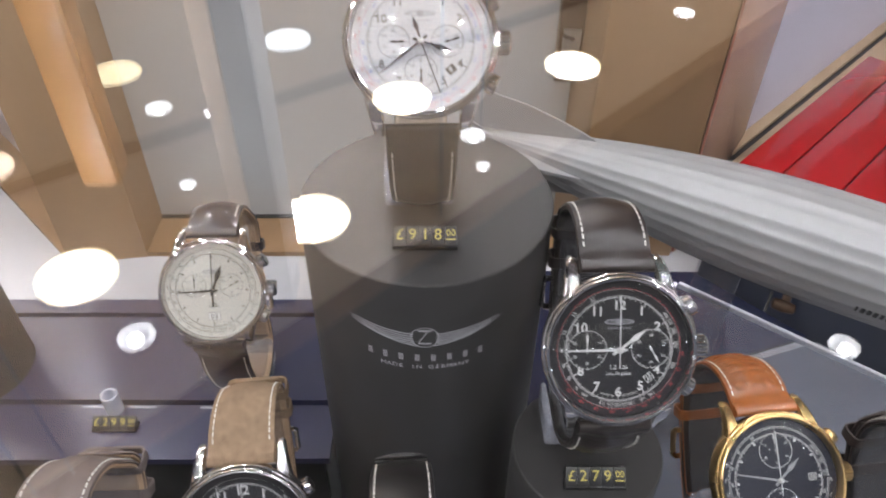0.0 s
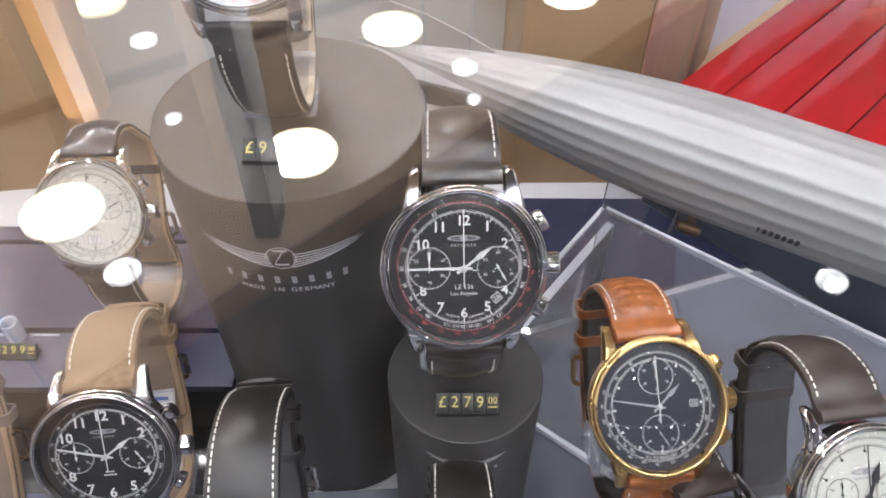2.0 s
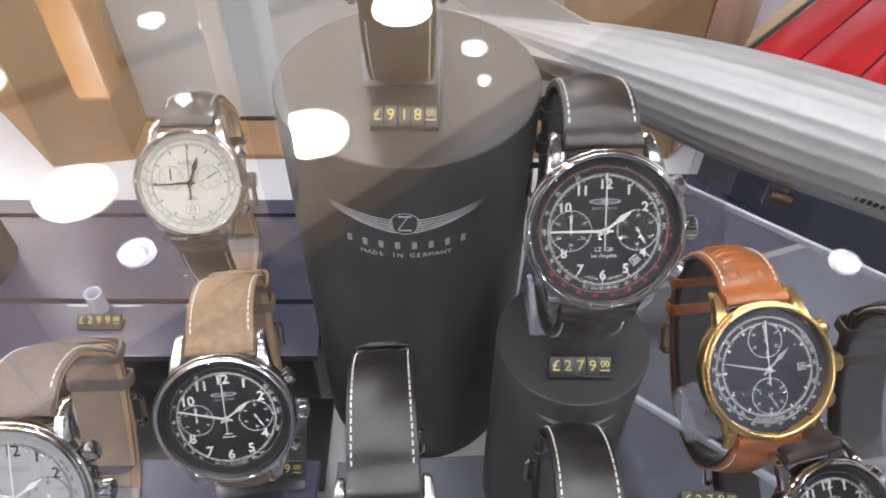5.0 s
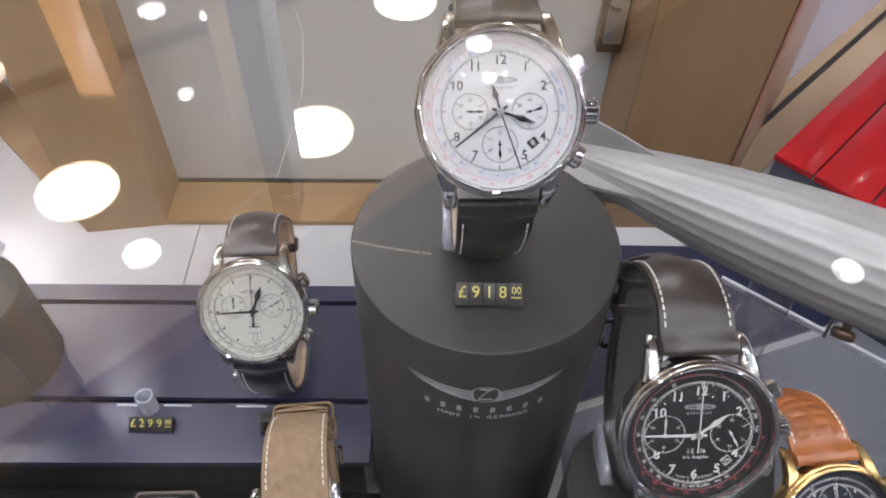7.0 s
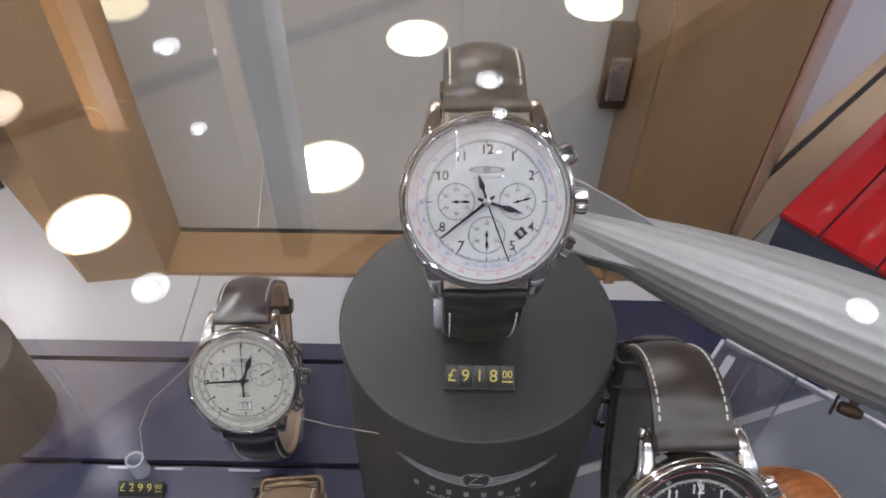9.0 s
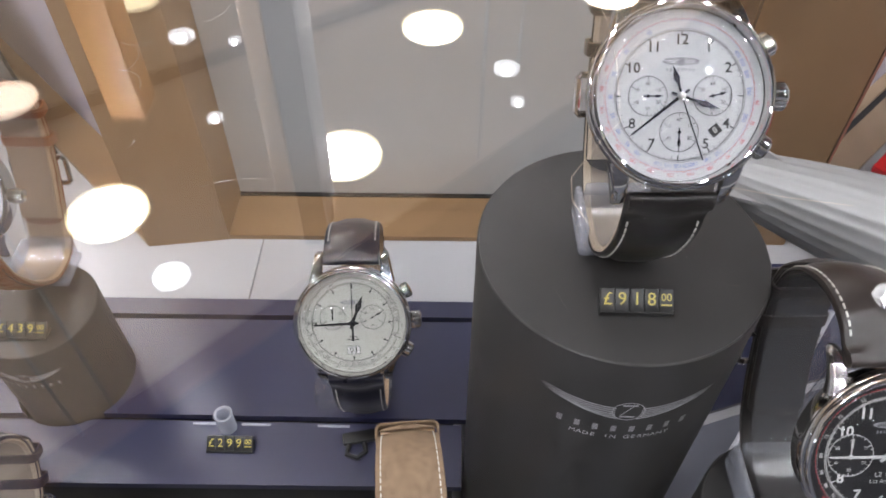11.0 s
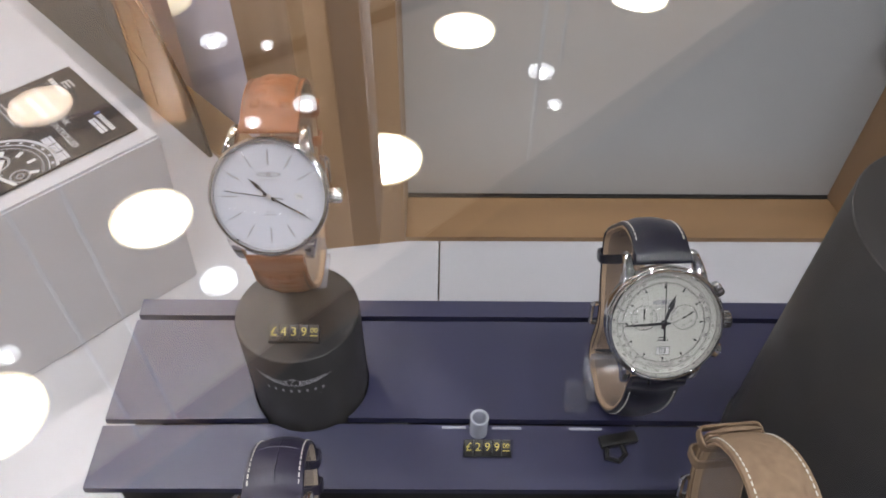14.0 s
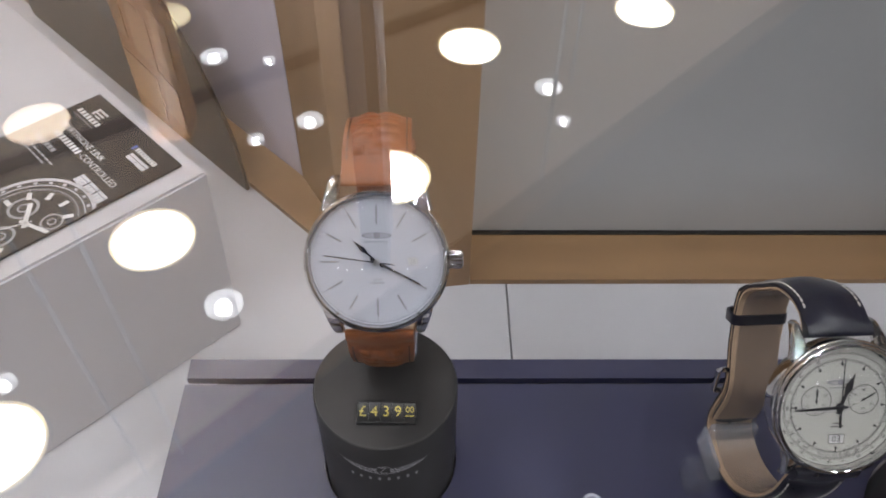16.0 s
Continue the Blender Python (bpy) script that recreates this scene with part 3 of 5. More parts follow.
    if sec:
        part("second_hand", hand_mesh(15.2 * g * MM, 5.0 * MM, 0.42 * MM, 1.45 * MM, "bar", 0.12 * MM), sweep_ink or hand, w, at=turn(se))
        if dial is D_WHITE and numerals == "arabic":
            part("second_hand_tail", hand_mesh(7.0 * g * MM, 0.5 * MM, 1.5 * MM, 1.40 * MM, "leaf", 0.14 * MM), hand, w, at=turn(se + 182))
        elif hand is INK_B:
            part("second_hand_tail", hand_mesh(6.4 * g * MM, 0.5 * MM, 1.0 * MM, 1.40 * MM, "bar", 0.14 * MM), hand, w, at=turn(se + 180))
    bm = bmesh.new()
    lathe(bm, [(0.9 * MM, 0.7 * MM), (0.9 * MM, 1.75 * MM), (0.6 * MM, 1.95 * MM), (0, 2.0 * MM)], 20)
    part("hub", bm, hand if hand is INK_B else STEEL_B, w, "black hub" if hand is INK_B else "grey steel hub")
    # crystal
    bm = bmesh.new()
    cr = (19.45 if not slim else 19.4) * g
    top = 5.0 if not slim else 4.0
    base = 2.9 if not slim else 1.9
    lathe(bm, [(cr * math.sin(i / 10 * 1.5708) * MM, (base + (top - base) * math.cos(i / 10 * 1.5708)) * MM) for i in range(11)], 64)
    part("crystal", bm, CRYSTAL, w, "clear domed crystal")
    # crown and pushers
    q = Matrix.Translation((20.0 * g * MM, 0, -2.2 * MM)) @ Matrix.Rotation(radians(90), 4, "Y")
    part("crown", fluted(3.3 * MM if not slim else 2.7 * MM, 14, 0.28 * MM, 0.4 * MM, 4.6 * MM, q), metal, w, "ribbed crown")
    if pushers:
        for a in (-30, 30):
            bm = bmesh.new()
            lathe(bm, [(0, 0), (1.25 * MM, 0), (1.25 * MM, 1.6 * MM), (2.6 * MM, 1.6 * MM), (2.9 * MM, 2.0 * MM), (2.9 * MM, 3.8 * MM), (2.4 * MM, 4.4 * MM), (0, 4.6 * MM)], 20,
                  m=Matrix.Rotation(radians(a), 4, "Z") @ Matrix.Translation((19.6 * g * MM, 0, -2.2 * MM)) @ Matrix.Rotation(radians(90), 4, "Y"))
            part("pusher", bm, metal, w)
    for sx in (-1, 1):
        for sy in (-1, 1):
            part("lug", lug_mesh(sx, sy, 24.8 * g if not slim else 24.0 * g, 17 * g, 12.4 * max(1, g)), metal, w)
    # strap
    pts = loop_points(stretch)
    th = 3.5 if not slim else 2.4
    over = lambda f: 2.9 * max(0.0, min(1.0, (f - 0.42) / 0.14))
    for nm, f0, f1, lf in (("upper_strap", 0.0, 0.56, None), ("lower_strap", 1.0, 0.26, over)):
        secs, rows = strap_sections(pts, f0, f1, 20.5 * max(1, g), 17.6 * max(1, g), th, 2.2, 60, lf)
        bm = bmesh.new()
        sweep(bm, secs)
        st = part(nm, bm, strap, w)
        if croc:
            grain(st, rows)
        if seams and nm == "upper_strap":
            crease(st, rows, seams)
        part("stitching", stitch(rows[4:-2]), thread, st)
        inner = bmesh.new()
        sweep(inner, [[Vector((x * r[2] * 0.97, 0, 0)) * MM + (r[0] - r[1] * k) * MM for x, k in ((-1, 0.02), (1, 0.02), (1, 0.7), (-1, 0.7))] for r in rows])
        part("strap_lining", inner, lining, st)
        if nm == "lower_strap":
            bm = bmesh.new()
            for k in (34, 38, 42, 46, 50):
                p, nrm, _, t, d = rows[k]
                M = Matrix((Vector((1, 0, 0)), d, nrm)).transposed().to_4x4()
                M.translation = p * MM
                lathe(bm, [(0, -0.9 * MM), (0.9 * MM, -0.85 * MM), (0.9 * MM, 1.4 * MM), (0, 1.5 * MM)], 10, m=M)
            part("strap_holes", bm, TAG, st)
    for fk in keepers:
        p, d, nrm = loop_frame(pts, fk)
        M = Matrix((Vector((1, 0, 0)), d, nrm)).transposed().to_4x4()
        M.translation = p * MM
        hw, z0, z1, ra = 10.4 * max(1, g), -1.5, 7.0, 2.6
        path = []
        for cx, cz, a0 in ((hw - ra, z1 - ra, 0), (-hw + ra, z1 - ra, 90), (-hw + ra, z0 + ra, 180), (hw - ra, z0 + ra, 270)):
            path += [(cx, cz, radians(a0 + 18 * k)) for k in range(6)]
        rings = []
        for cx, cz, a in path + path[:1]:
            c, k = math.cos(a), math.sin(a)
            rings.append([M @ (Vector((cx + q * c, y, cz + q * k)) * MM) for y, q in ((-2.2, ra - 0.5), (-1.9, ra), (1.9, ra), (2.2, ra - 0.5), (1.9, ra - 1.0), (-1.9, ra - 1.0))])
        bm = bmesh.new()
        sweep(bm, rings, False)
        bmesh.ops.remove_doubles(bm, verts=bm.verts[:], dist=1e-7)
        part("keeper", bm, strap, st)
    p, d, nrm = loop_frame(pts, 0.45)
    M = Matrix((Vector((1, 0, 0)), d, nrm)).transposed().to_4x4()
    M.translation = (p + nrm * 3.2) * MM
    bm = bmesh.new()
    tube(bm, [M @ (Vector(q) * MM) for q in ((-10.8, -6, 0), (10.8, -6, 0), (11.4, -5, 1), (11.4, 5, 2.6), (10.5, 6, 3), (-10.5, 6, 3), (-11.4, 5, 2.6), (-11.4, -5, 1))], 1.1 * MM, 8, True)
    tube(bm, [M @ (Vector(q) * MM) for q in ((0, -6, 1), (0, 0, 2.6), (0, 6.6, 3.4))], 0.7 * MM, 6)
    part("buckle", bm, metal, st, "polished buckle")
    return w


def ring_stand(m, base_z, label="clear acrylic ring stand holding a watch", stretch=1.0):
    """A plastic C-ring on a clear block; m is the watch's pose, base_z the surface it stands on."""
    t = thing("watch_stand", label, "watch stand", m, "watch stands")
    pts = loop_points(stretch)
    bm = bmesh.new()
    secs = []
    for i in range(49):
        p, d, nrm = loop_frame(pts, 0.04 + 0.78 * i / 48)
        a, b = p - nrm * 1.3, p - nrm * 2.8
        secs.append([Vector(q) * MM for q in ((-7.6, a.y, a.z), (7.6, a.y, a.z), (7.6, b.y, b.z), (-7.6, b.y, b.z))])
    sweep(bm, secs)
    part("c_ring", bm, CRING, t, "grey translucent c-ring")
    low = min((m @ (p * MM) for p in pts), key=lambda q: q.z)
    h = low.z - 0.0040 - base_z
    R = Matrix.Rotation(math.atan2(m[1][0], m[0][0]), 4, "Z")
    M = m.inverted() @ Matrix.Translation((low.x, low.y, base_z)) @ R
    top = max(0.0035, h)
    bm = bmesh.new()
    if top > 0.012:
        box(bm, -0.020, 0.016, -0.014, 0.020, 0.0003, 0.0018, 0.0004, M)
        box(bm, -0.0045, 0.0045, -0.002, 0.006, 0.0019, top - 0.004, 0.0006, M)
        part("base_plate", bm, ACRYLIC_G, t, "grey translucent base plate")
        bm = bmesh.new()
    box(bm, -0.0125, 0.0105, -0.006, 0.012, max(0.0003, top - 0.0038), top, 0.0008, M)
    part("cradle", bm, ACRYLIC_C, t)
    bm = bmesh.new()
    box(bm, -0.0125, -0.0105, -0.006, 0.012, top + 0.0002, top + 0.0085, 0.0008, M)
    part("cheek", bm, ACRYLIC_C, t, "clear acrylic cheek")
    bm = bmesh.new()
    box(bm, -0.0095, 0.0095, 0.0088, 0.0125, top + 0.0002, top + 0.0095, 0.0008, M)
    part("back_block", bm, ACRYLIC_C, t)
    return t


def price_tag(digits, pence, m, group="price tags"):
    """Black cube price ticket with raised yellow figures; m at the middle of its base, facing -y and up."""
    t = thing("price_tag", "black plastic price tag with raised yellow figures £%s.%s" % (digits, pence), "price tag", m, group)
    n = len(digits) + 2
    w = 20.0 / n
    bm = bmesh.new()
    box(bm, -10.2 * MM, 10.2 * MM, 0, 6.0 * MM, 0, 1.6 * MM, 0.3 * MM)
    part("rail", bm, TAG, t)
    tilt = Matrix.Translation((0, 0.4 * MM, 1.7 * MM)) @ Matrix.Rotation(radians(38), 4, "X")
    for i, ch in enumerate("£" + digits + "p"):
        x = (-10 + (i + 0.5) * w) * MM
        bm = bmesh.new()
        box(bm, -w * 0.485 * MM, w * 0.485 * MM, 0, 6.4 * MM, -1.6 * MM, 0, 0.25 * MM)
        cube = part("cube", bm, TAG, t, at=tilt @ Matrix.Translation((x, 0, 0)))
        if ch == "p":
            lettering("figure", pence, 3.0 * MM, INK_Y, cube, pose(0, 3.9 * MM, 0.12 * MM), 0.2 * MM)
            bm = bmesh.new()
            box(bm, -1.5 * MM, 1.5 * MM, 1.7 * MM, 2.1 * MM, 0.02 * MM, 0.2 * MM)
            part("underline", bm, INK_Y, cube)
        else:
            lettering("figure", ch, 5.0 * MM, INK_Y, cube, pose(0, 3.3 * MM, 0.12 * MM), 0.2 * MM)
    return t


def plinth(label, x, y, z0, z1, r, mark_scale=1.0, wings=True):
    """A round charcoal display plinth with a printed winged mark on its front."""
    t = thing("display_plinth", label, "display stand", pose(x, y, z0), "round display plinths")
    h = z1 - z0
    bm = bmesh.new()
    lathe(bm, [(0, 0), (r - 0.001, 0), (r, 0.001), (r, h - 0.0006), (r - 0.0002, h - 0.0002), (r - 0.0005, h - 0.0001), (r - 0.0006, h - 0.0012), (0, h - 0.0012)], 128)
    part("body", bm, STAND, t)
    bm = bmesh.new()
    lathe(bm, [(0, h - 0.001), (r - 0.0006, h - 0.001), (r - 0.0006, h), (0, h)], 128)
    part("top", bm, STAND_T, t)
    if wings:
        k = mark_scale
        zc = h - 0.0215 * k
        def on(u, v):
            a = u / r
            return Vector(((r + 0.00025) * math.sin(a), -(r + 0.00025) * math.cos(a), zc + v))
        def strip(bm, pts):
            vs = [(bm.verts.new(on(u, v0)), bm.verts.new(on(u, v1))) for u, v0, v1 in pts]
            for (a, b), (c, d) in zip(vs, vs[1:]):
                bm.faces.new((a, c, d, b))
        bm = bmesh.new()
        span = 0.026 * k
        for j in range(6):
            for s in (-1, 1):
                pts = []
                ln = span * (1 - 0.016 * (j - 1) ** 2)
                for i in range(15):
                    f = i / 14
                    if f < 0.1:
                        continue
                    u = s * ln * f
                    v = 0.0030 * k * f ** 1.4 - 0.00115 * k * j * (1 - 0.35 * f)
                    th = 0.00052 * k * min(1.0, 4.0 * (1.02 - f)) * (1 - 0.2 * f)
                    pts.append((u, v - th / 2, v + th / 2))
                strip(bm, pts)
        part("winged_mark", bm, INK_L, t)
        bm = bmesh.new()
        z_ = 0.0021 * k
        strip(bm, [(-z_ + i / 6 * 2 * z_, z_ * 0.75, z_ * 1.1) for i in range(7)])
        strip(bm, [(-z_ + i / 6 * 2 * z_, -z_ * 2.1, -z_ * 1.75) for i in range(7)])
        strip(bm, [(-z_ * 1.0 + i / 6 * 1.55 * z_, -z_ * 1.9 + i / 6 * 2.75 * z_, -z_ * 1.6 + i / 6 * 2.75 * z_ ) for i in range(7)])
        for i in range(40):
            a0, a1 = 2 * math.pi * i / 40, 2 * math.pi * (i + 1) / 40
            q = [bm.verts.new(on(rr * math.sin(an), -0.0012 * k + rr * math.cos(an))) for rr, an in ((0.0044 * k, a0), (0.0047 * k, a0), (0.0047 * k, a1), (0.0044 * k, a1))]
            bm.faces.new(q)
        part("emblem", bm, INK_L, t)
        for i in range(8):
            u = (-0.0185 + i * 0.0053) * k
            bm = bmesh.new()
            strip(bm, [(u - 0.0008 * k, -0.0127 * k, -0.0095 * k), (u + 0.0008 * k, -0.0127 * k, -0.0095 * k)])
            part("letter_bar", bm, INK_M, t)
        if k > 0.9:
            s = "MADE IN GERMANY"
            x0 = -0.0140
            for i, ch in enumerate(s):
                u = x0 + i * 0.0020
                if ch == " ":
                    continue
                p = on(u, -0.0158)
                lettering("letter", ch, 0.0027, INK_L, t, Matrix.Translation(p) @ Matrix.Rotation(u / r, 4, "Z") @ Matrix.Rotation(radians(90), 4, "X"), 0.00005)
    return t


# ---- the case ----
floor_ = thing("floor", "white laminate floor boards of the display case", "floor", kind="structure")
X_CUTS = (-1.0, -0.62, -0.172, 0.36, 0.85)
for a, b in zip(X_CUTS, X_CUTS[1:]):
    bm = bmesh.new()
    box(bm, a + 0.0004, b - 0.0004, -0.15, 1.0, -0.018, 0, 0.0004)
    part("floor_panel", bm, WHITE, floor_)

TOP = 0.292


def prism(bm, pts_, z0, z1):
    """An upright prism over a plan outline."""
    a = [bm.verts.new((x, y, z0)) for x, y in pts_]
    b = [bm.verts.new((x, y, z1)) for x, y in pts_]
    bm.faces.new(a[::-1])
    bm.faces.new(b)
    for i in range(len(a)):
        j = (i + 1) % len(a)
        bm.faces.new((a[i], a[j], b[j], b[i]))
    return bm


def along(p, ang, s, o=0.0):
    """The plan point s metres from p along ang degrees, o metres to the left of that way."""
    c, k = math.cos(radians(ang)), math.sin(radians(ang))
    return (p[0] + c * s - k * o, p[1] + k * s + c * o)


# back wall: a sliding panel set back behind a flat oak sill, between two posts
BL, BR = (-0.193, 0.3655), (0.0865, 0.3690)          # front edge of the back sill
wb_ = thing("wall_back", "oak framed back wall with a pale grey sliding panel", "cabinet wall", kind="structure")
part("sill", prism(bmesh.new(), [(BL[0] + 0.0003, BL[1]), (BR[0] - 0.0003, BR[1]), (0.0800, 0.4035), (-0.1927, 0.4005)], 0.0003, 0.0040), OAK_X, wb_, "flat oak sill")
# dark strip put in for the shadow line below the panel
part("track", prism(bmesh.new(), [(-0.1927, 0.4006), (0.0797, 0.4036), (0.0797, 0.4150), (-0.1927, 0.4120)], 0.0003, 0.0052), TAG, wb_, "dark strip for the shadow line under the panel")
part("panel", prism(bmesh.new(), [(-0.1927, 0.4025), (0.0797, 0.4055), (0.0797, 0.4145), (-0.1927, 0.4115)], 0.0060, TOP), PANEL, wb_, "pale grey sliding panel")
part("post", prism(bmesh.new(), [(-0.2420, 0.3580), BL, (-0.1930, 0.4150), (-0.2860, 0.4700), (-0.2970, 0.4525)], 0.0, TOP), OAK_Z, wb_, "oak corner post")
part("post", prism(bmesh.new(), [BR, (0.1545, 0.3695), (0.2440, 0.5110), (0.2300, 0.5300), (0.0805, 0.4300), (0.0800, 0.4040)], 0.0, TOP), OAK_Z, wb_, "oak corner post")
# the jamb mirrors the red box; that red is painted into its oak
part("jamb_face", prism(bmesh.new(), [(0.1552, 0.3694), (0.1566, 0.3692), (0.2458, 0.5095), (0.2445, 0.5108)], 0.0045, TOP), OAK_J, wb_, "oak jamb face tinted with the red box's reflection")
part("post_lip", prism(bmesh.new(), [(0.0868, 0.3686), (0.0868, 0.3660), (0.0930, 0.3663), (0.0930, 0.3690)], 0.0005, TOP), OAK_X, wb_, "narrow oak lip")

# angled walls: lilac panel behind a flat oak sill
wl_ = thing("wall_left", "angled wall with a lilac panel behind a flat oak sill", "cabinet wall", kind="structure")
L0 = (-0.2425, 0.3585)
part("sill", prism(bmesh.new(), [L0, (-0.2975, 0.4527), along((-0.2975, 0.4527), 135, 0.55), along(L0, 135, 0.62)], 0.0003, 0.0040), OAK_X, wl_, "flat oak sill")
part("panel", prism(bmesh.new(), [along((-0.2975, 0.4530), 135, 0.0008, -0.0005), along((-0.2975, 0.4530), 135, 0.55, -0.0005), along((-0.2975, 0.4530), 135, 0.55, -0.012), along((-0.2975, 0.4530), 135, 0.0008, -0.012)], 0.0004, TOP), LILAC, wl_, "pale lilac panel")
wr_ = thing("wall_right", "angled wall with a lilac panel behind a grooved oak sill", "cabinet wall", kind="structure")
R0 = (0.1550, 0.3695)
for nm, o0, o1, z1, mt in (("sill", 0.0, 0.0232, 0.0040, OAK_S), ("groove", 0.0234, 0.0282, 0.0020, TAG), ("sill", 0.0284, 0.0375, 0.0040, OAK_S)):
    c0 = 0.0905 * o0 / 0.0378
    c1 = 0.0905 * o1 / 0.0378
    part(nm, prism(bmesh.new(), [along(R0, 45, c0 + 0.0030, o0), along(R0, 45, 0.55, o0), along(R0, 45, 0.55, o1), along(R0, 45, c1 + 0.0030, o1)], 0.0003, z1), mt, wr_)
part("panel", prism(bmesh.new(), [along(R0, 45, 0.167, 0.0380), along(R0, 45, 0.55, 0.0380), along(R0, 45, 0.55, 0.0500), along(R0, 45, 0.167, 0.0500)], 0.0004, TOP), LILAC, wr_, "pale lilac panel")

# closing sides, front and cabinet body
side = tagged(new("wall_side_left", mesh_of((lambda b: (box(b, -1.02, -1.0, -0.15, 1.0, -0.018, TOP), b)[1])(bmesh.new()), "side", WHITE)), "white side wall of the case", "cabinet wall", kind="structure")
side = tagged(new("wall_side_right", mesh_of((lambda b: (box(b, 0.85, 0.87, -0.15, 1.0, -0.018, TOP), b)[1])(bmesh.new()), "side", WHITE)), "white side wall of the case", "cabinet wall", kind="structure")
side = tagged(new("wall_front", mesh_of((lambda b: (box(b, -1.02, 0.87, -0.17, -0.15, -0.018, TOP), b)[1])(bmesh.new()), "side", GREYB)), "grey lacquered front wall of the case", "cabinet wall", kind="structure")
side = tagged(new("cabinet_base", mesh_of((lambda b: (box(b, -1.02, 0.87, -0.17, 1.0, -0.9, -0.0185), b)[1])(bmesh.new()), "base", OAK_Z)), "oak cabinet below the display case", "cabinet", kind="structure")

bm = bmesh.new()
box(bm, -1.02, 0.87, -0.17, 0.98, GLASS - 0.003, GLASS + 0.003)
glass = tagged(new("glass_top", mesh_of(bm, "glass_top", PANE, False)), "clear glass top of the display case", "glass top", kind="structure")

# ---- the shop round it ----
def slab(name, b, material, label, cat):
    bm = bmesh.new()
    box(bm, *b)
    return tagged(new(name, mesh_of(bm, name, material, False)), label, cat, kind="structure")


slab("ceiling", (-2.6, 2.6, -2.2, 4.2, CEIL, CEIL + 0.05), PLASTER, "white painted shop ceiling", "ceiling")
# floor and walls are unseen, added pale to bounce light onto the ceiling
slab("shop_floor", (-2.6, 2.6, -2.2, 4.2, -0.95, -0.9), CARPET, "unseen pale shop floor bouncing light up", "floor")
slab("wall_shop_west", (-2.65, -2.6, -2.2, 4.2, -0.9, CEIL), WALLP, "unseen cream shop wall bouncing light back", "wall")
slab("wall_shop_east", (2.6, 2.65, -2.2, 4.2, -0.9, CEIL), WALLP, "unseen cream shop wall bouncing light back", "wall")
slab("wall_shop_south", (-2.6, 2.6, -2.25, -2.2, -0.9, CEIL), WALLP, "unseen cream shop wall bouncing light back", "wall")
slab("wall_shop_north", (-2.6, 2.6, 4.2, 4.25, -0.9, CEIL), WALLP, "unseen cream shop wall bouncing light back", "wall")
bm = bmesh.new()
box(bm, -0.3565, -0.3050, 1.10, 1.19, -0.9, 1.42, 0.004)
pil = thing("pillar", "grey pillar with a pale oak edge strip behind the display case", "pillar")
part("post", bm, PILLAR_G, pil, "grey painted post")
bm = bmesh.new()
box(bm, -0.3048, -0.2985, 1.097, 1.19, -0.9, 1.35, 0.002)
part("edge_strip", bm, INK_L, pil, "thin pale metal edge strip")
bm = bmesh.new()
box(bm, -0.3920, -0.3570, 1.095, 1.19, -0.9, 1.26, 0.003)
part("edge_strip", bm, OAK_P, pil, "pale oak edge strip")
pil = thing("pillar", "square orange oak pillar behind the display case", "pillar")
bm = bmesh.new()
box(bm, -0.850, -0.768, 1.43, 1.52, -0.9, 1.355, 0.004)
part("post", bm, OAK_B, pil)
# dropped dark ceiling over the front and right of the shop
bm = bmesh.new()
tri = [(-2.55, -2.15), (-1.45, -0.12), (2.0, 3.40), (2.55, 3.95), (2.55, -2.15)]
lo_ = [bm.verts.new((x, y, DROP)) for x, y in tri]
up_ = [bm.verts.new((x, y, CEIL - 0.002)) for x, y in tri]
bm.faces.new(lo_[::-1])
bm.faces.new(up_)
for i in range(5):
    j = (i + 1) % 5
    bm.faces.new((lo_[i], lo_[j], up_[j], up_[i]))
tagged(new("ceiling_drop", mesh_of(bm, "ceiling_drop", DARKC, False)), "dark dropped part of the shop ceiling", "ceiling", kind="structure")
bm = bmesh.new()
dg = Vector((3.45, 3.52)).normalized()
prism(bm, [(x + dg.y * o, y - dg.x * o) for o in (0.0, 0.055) for x, y in (((-1.45, -0.12), (2.0, 3.40)) if o == 0 else ((2.0, 3.40), (-1.45, -0.12)))], DROP - 0.012, DROP - 0.001)
tagged(new("ceiling_edging", mesh_of(bm, "ceiling_edging", OAK_X, False)), "oak edging board of the dropped ceiling", "trim", kind="structure")
# oak beam under the ceiling, thin steel cables
bm = bmesh.new()
M = Matrix.Translation((-0.80, 1.80, 1.345)) @ Matrix.Rotation(math.atan2(0.429, 0.594), 4, "Z")
box(bm, -1.2, 2.0, -0.03, 0.03, CEIL - 1.345 - 0.012, CEIL - 1.346, 0.003, M)
tagged(new("ceiling_beam", mesh_of(bm, "ceiling_beam", OAK_X)), "oak beam under the shop ceiling", "beam")
for x, y, z0 in ((0.004, 1.243, -0.9), (0.102, 1.58, -0.9)):
    bm = bmesh.new()
    tube(bm, [(x, y, z0), (x, y, 0.4), (x, y, 1.29)], 0.0035, 8)
    tagged(new("steel_pole", mesh_of(bm, "steel_pole", INK_W)), "thin white painted steel pole standing behind the case", "pole", "steel poles")
for x, y in ((-0.676, 0.657), (-0.63, 0.70)):
    bm = bmesh.new()
    tube(bm, [(x, y, 0.86), (x, y, 1.2), (x, y, CEIL)], 0.0030, 8)
    tagged(new("hanging_wire", mesh_of(bm, "hanging_wire", INK_W)), "thin white wire hanging from the ceiling", "wire", "hanging wires")


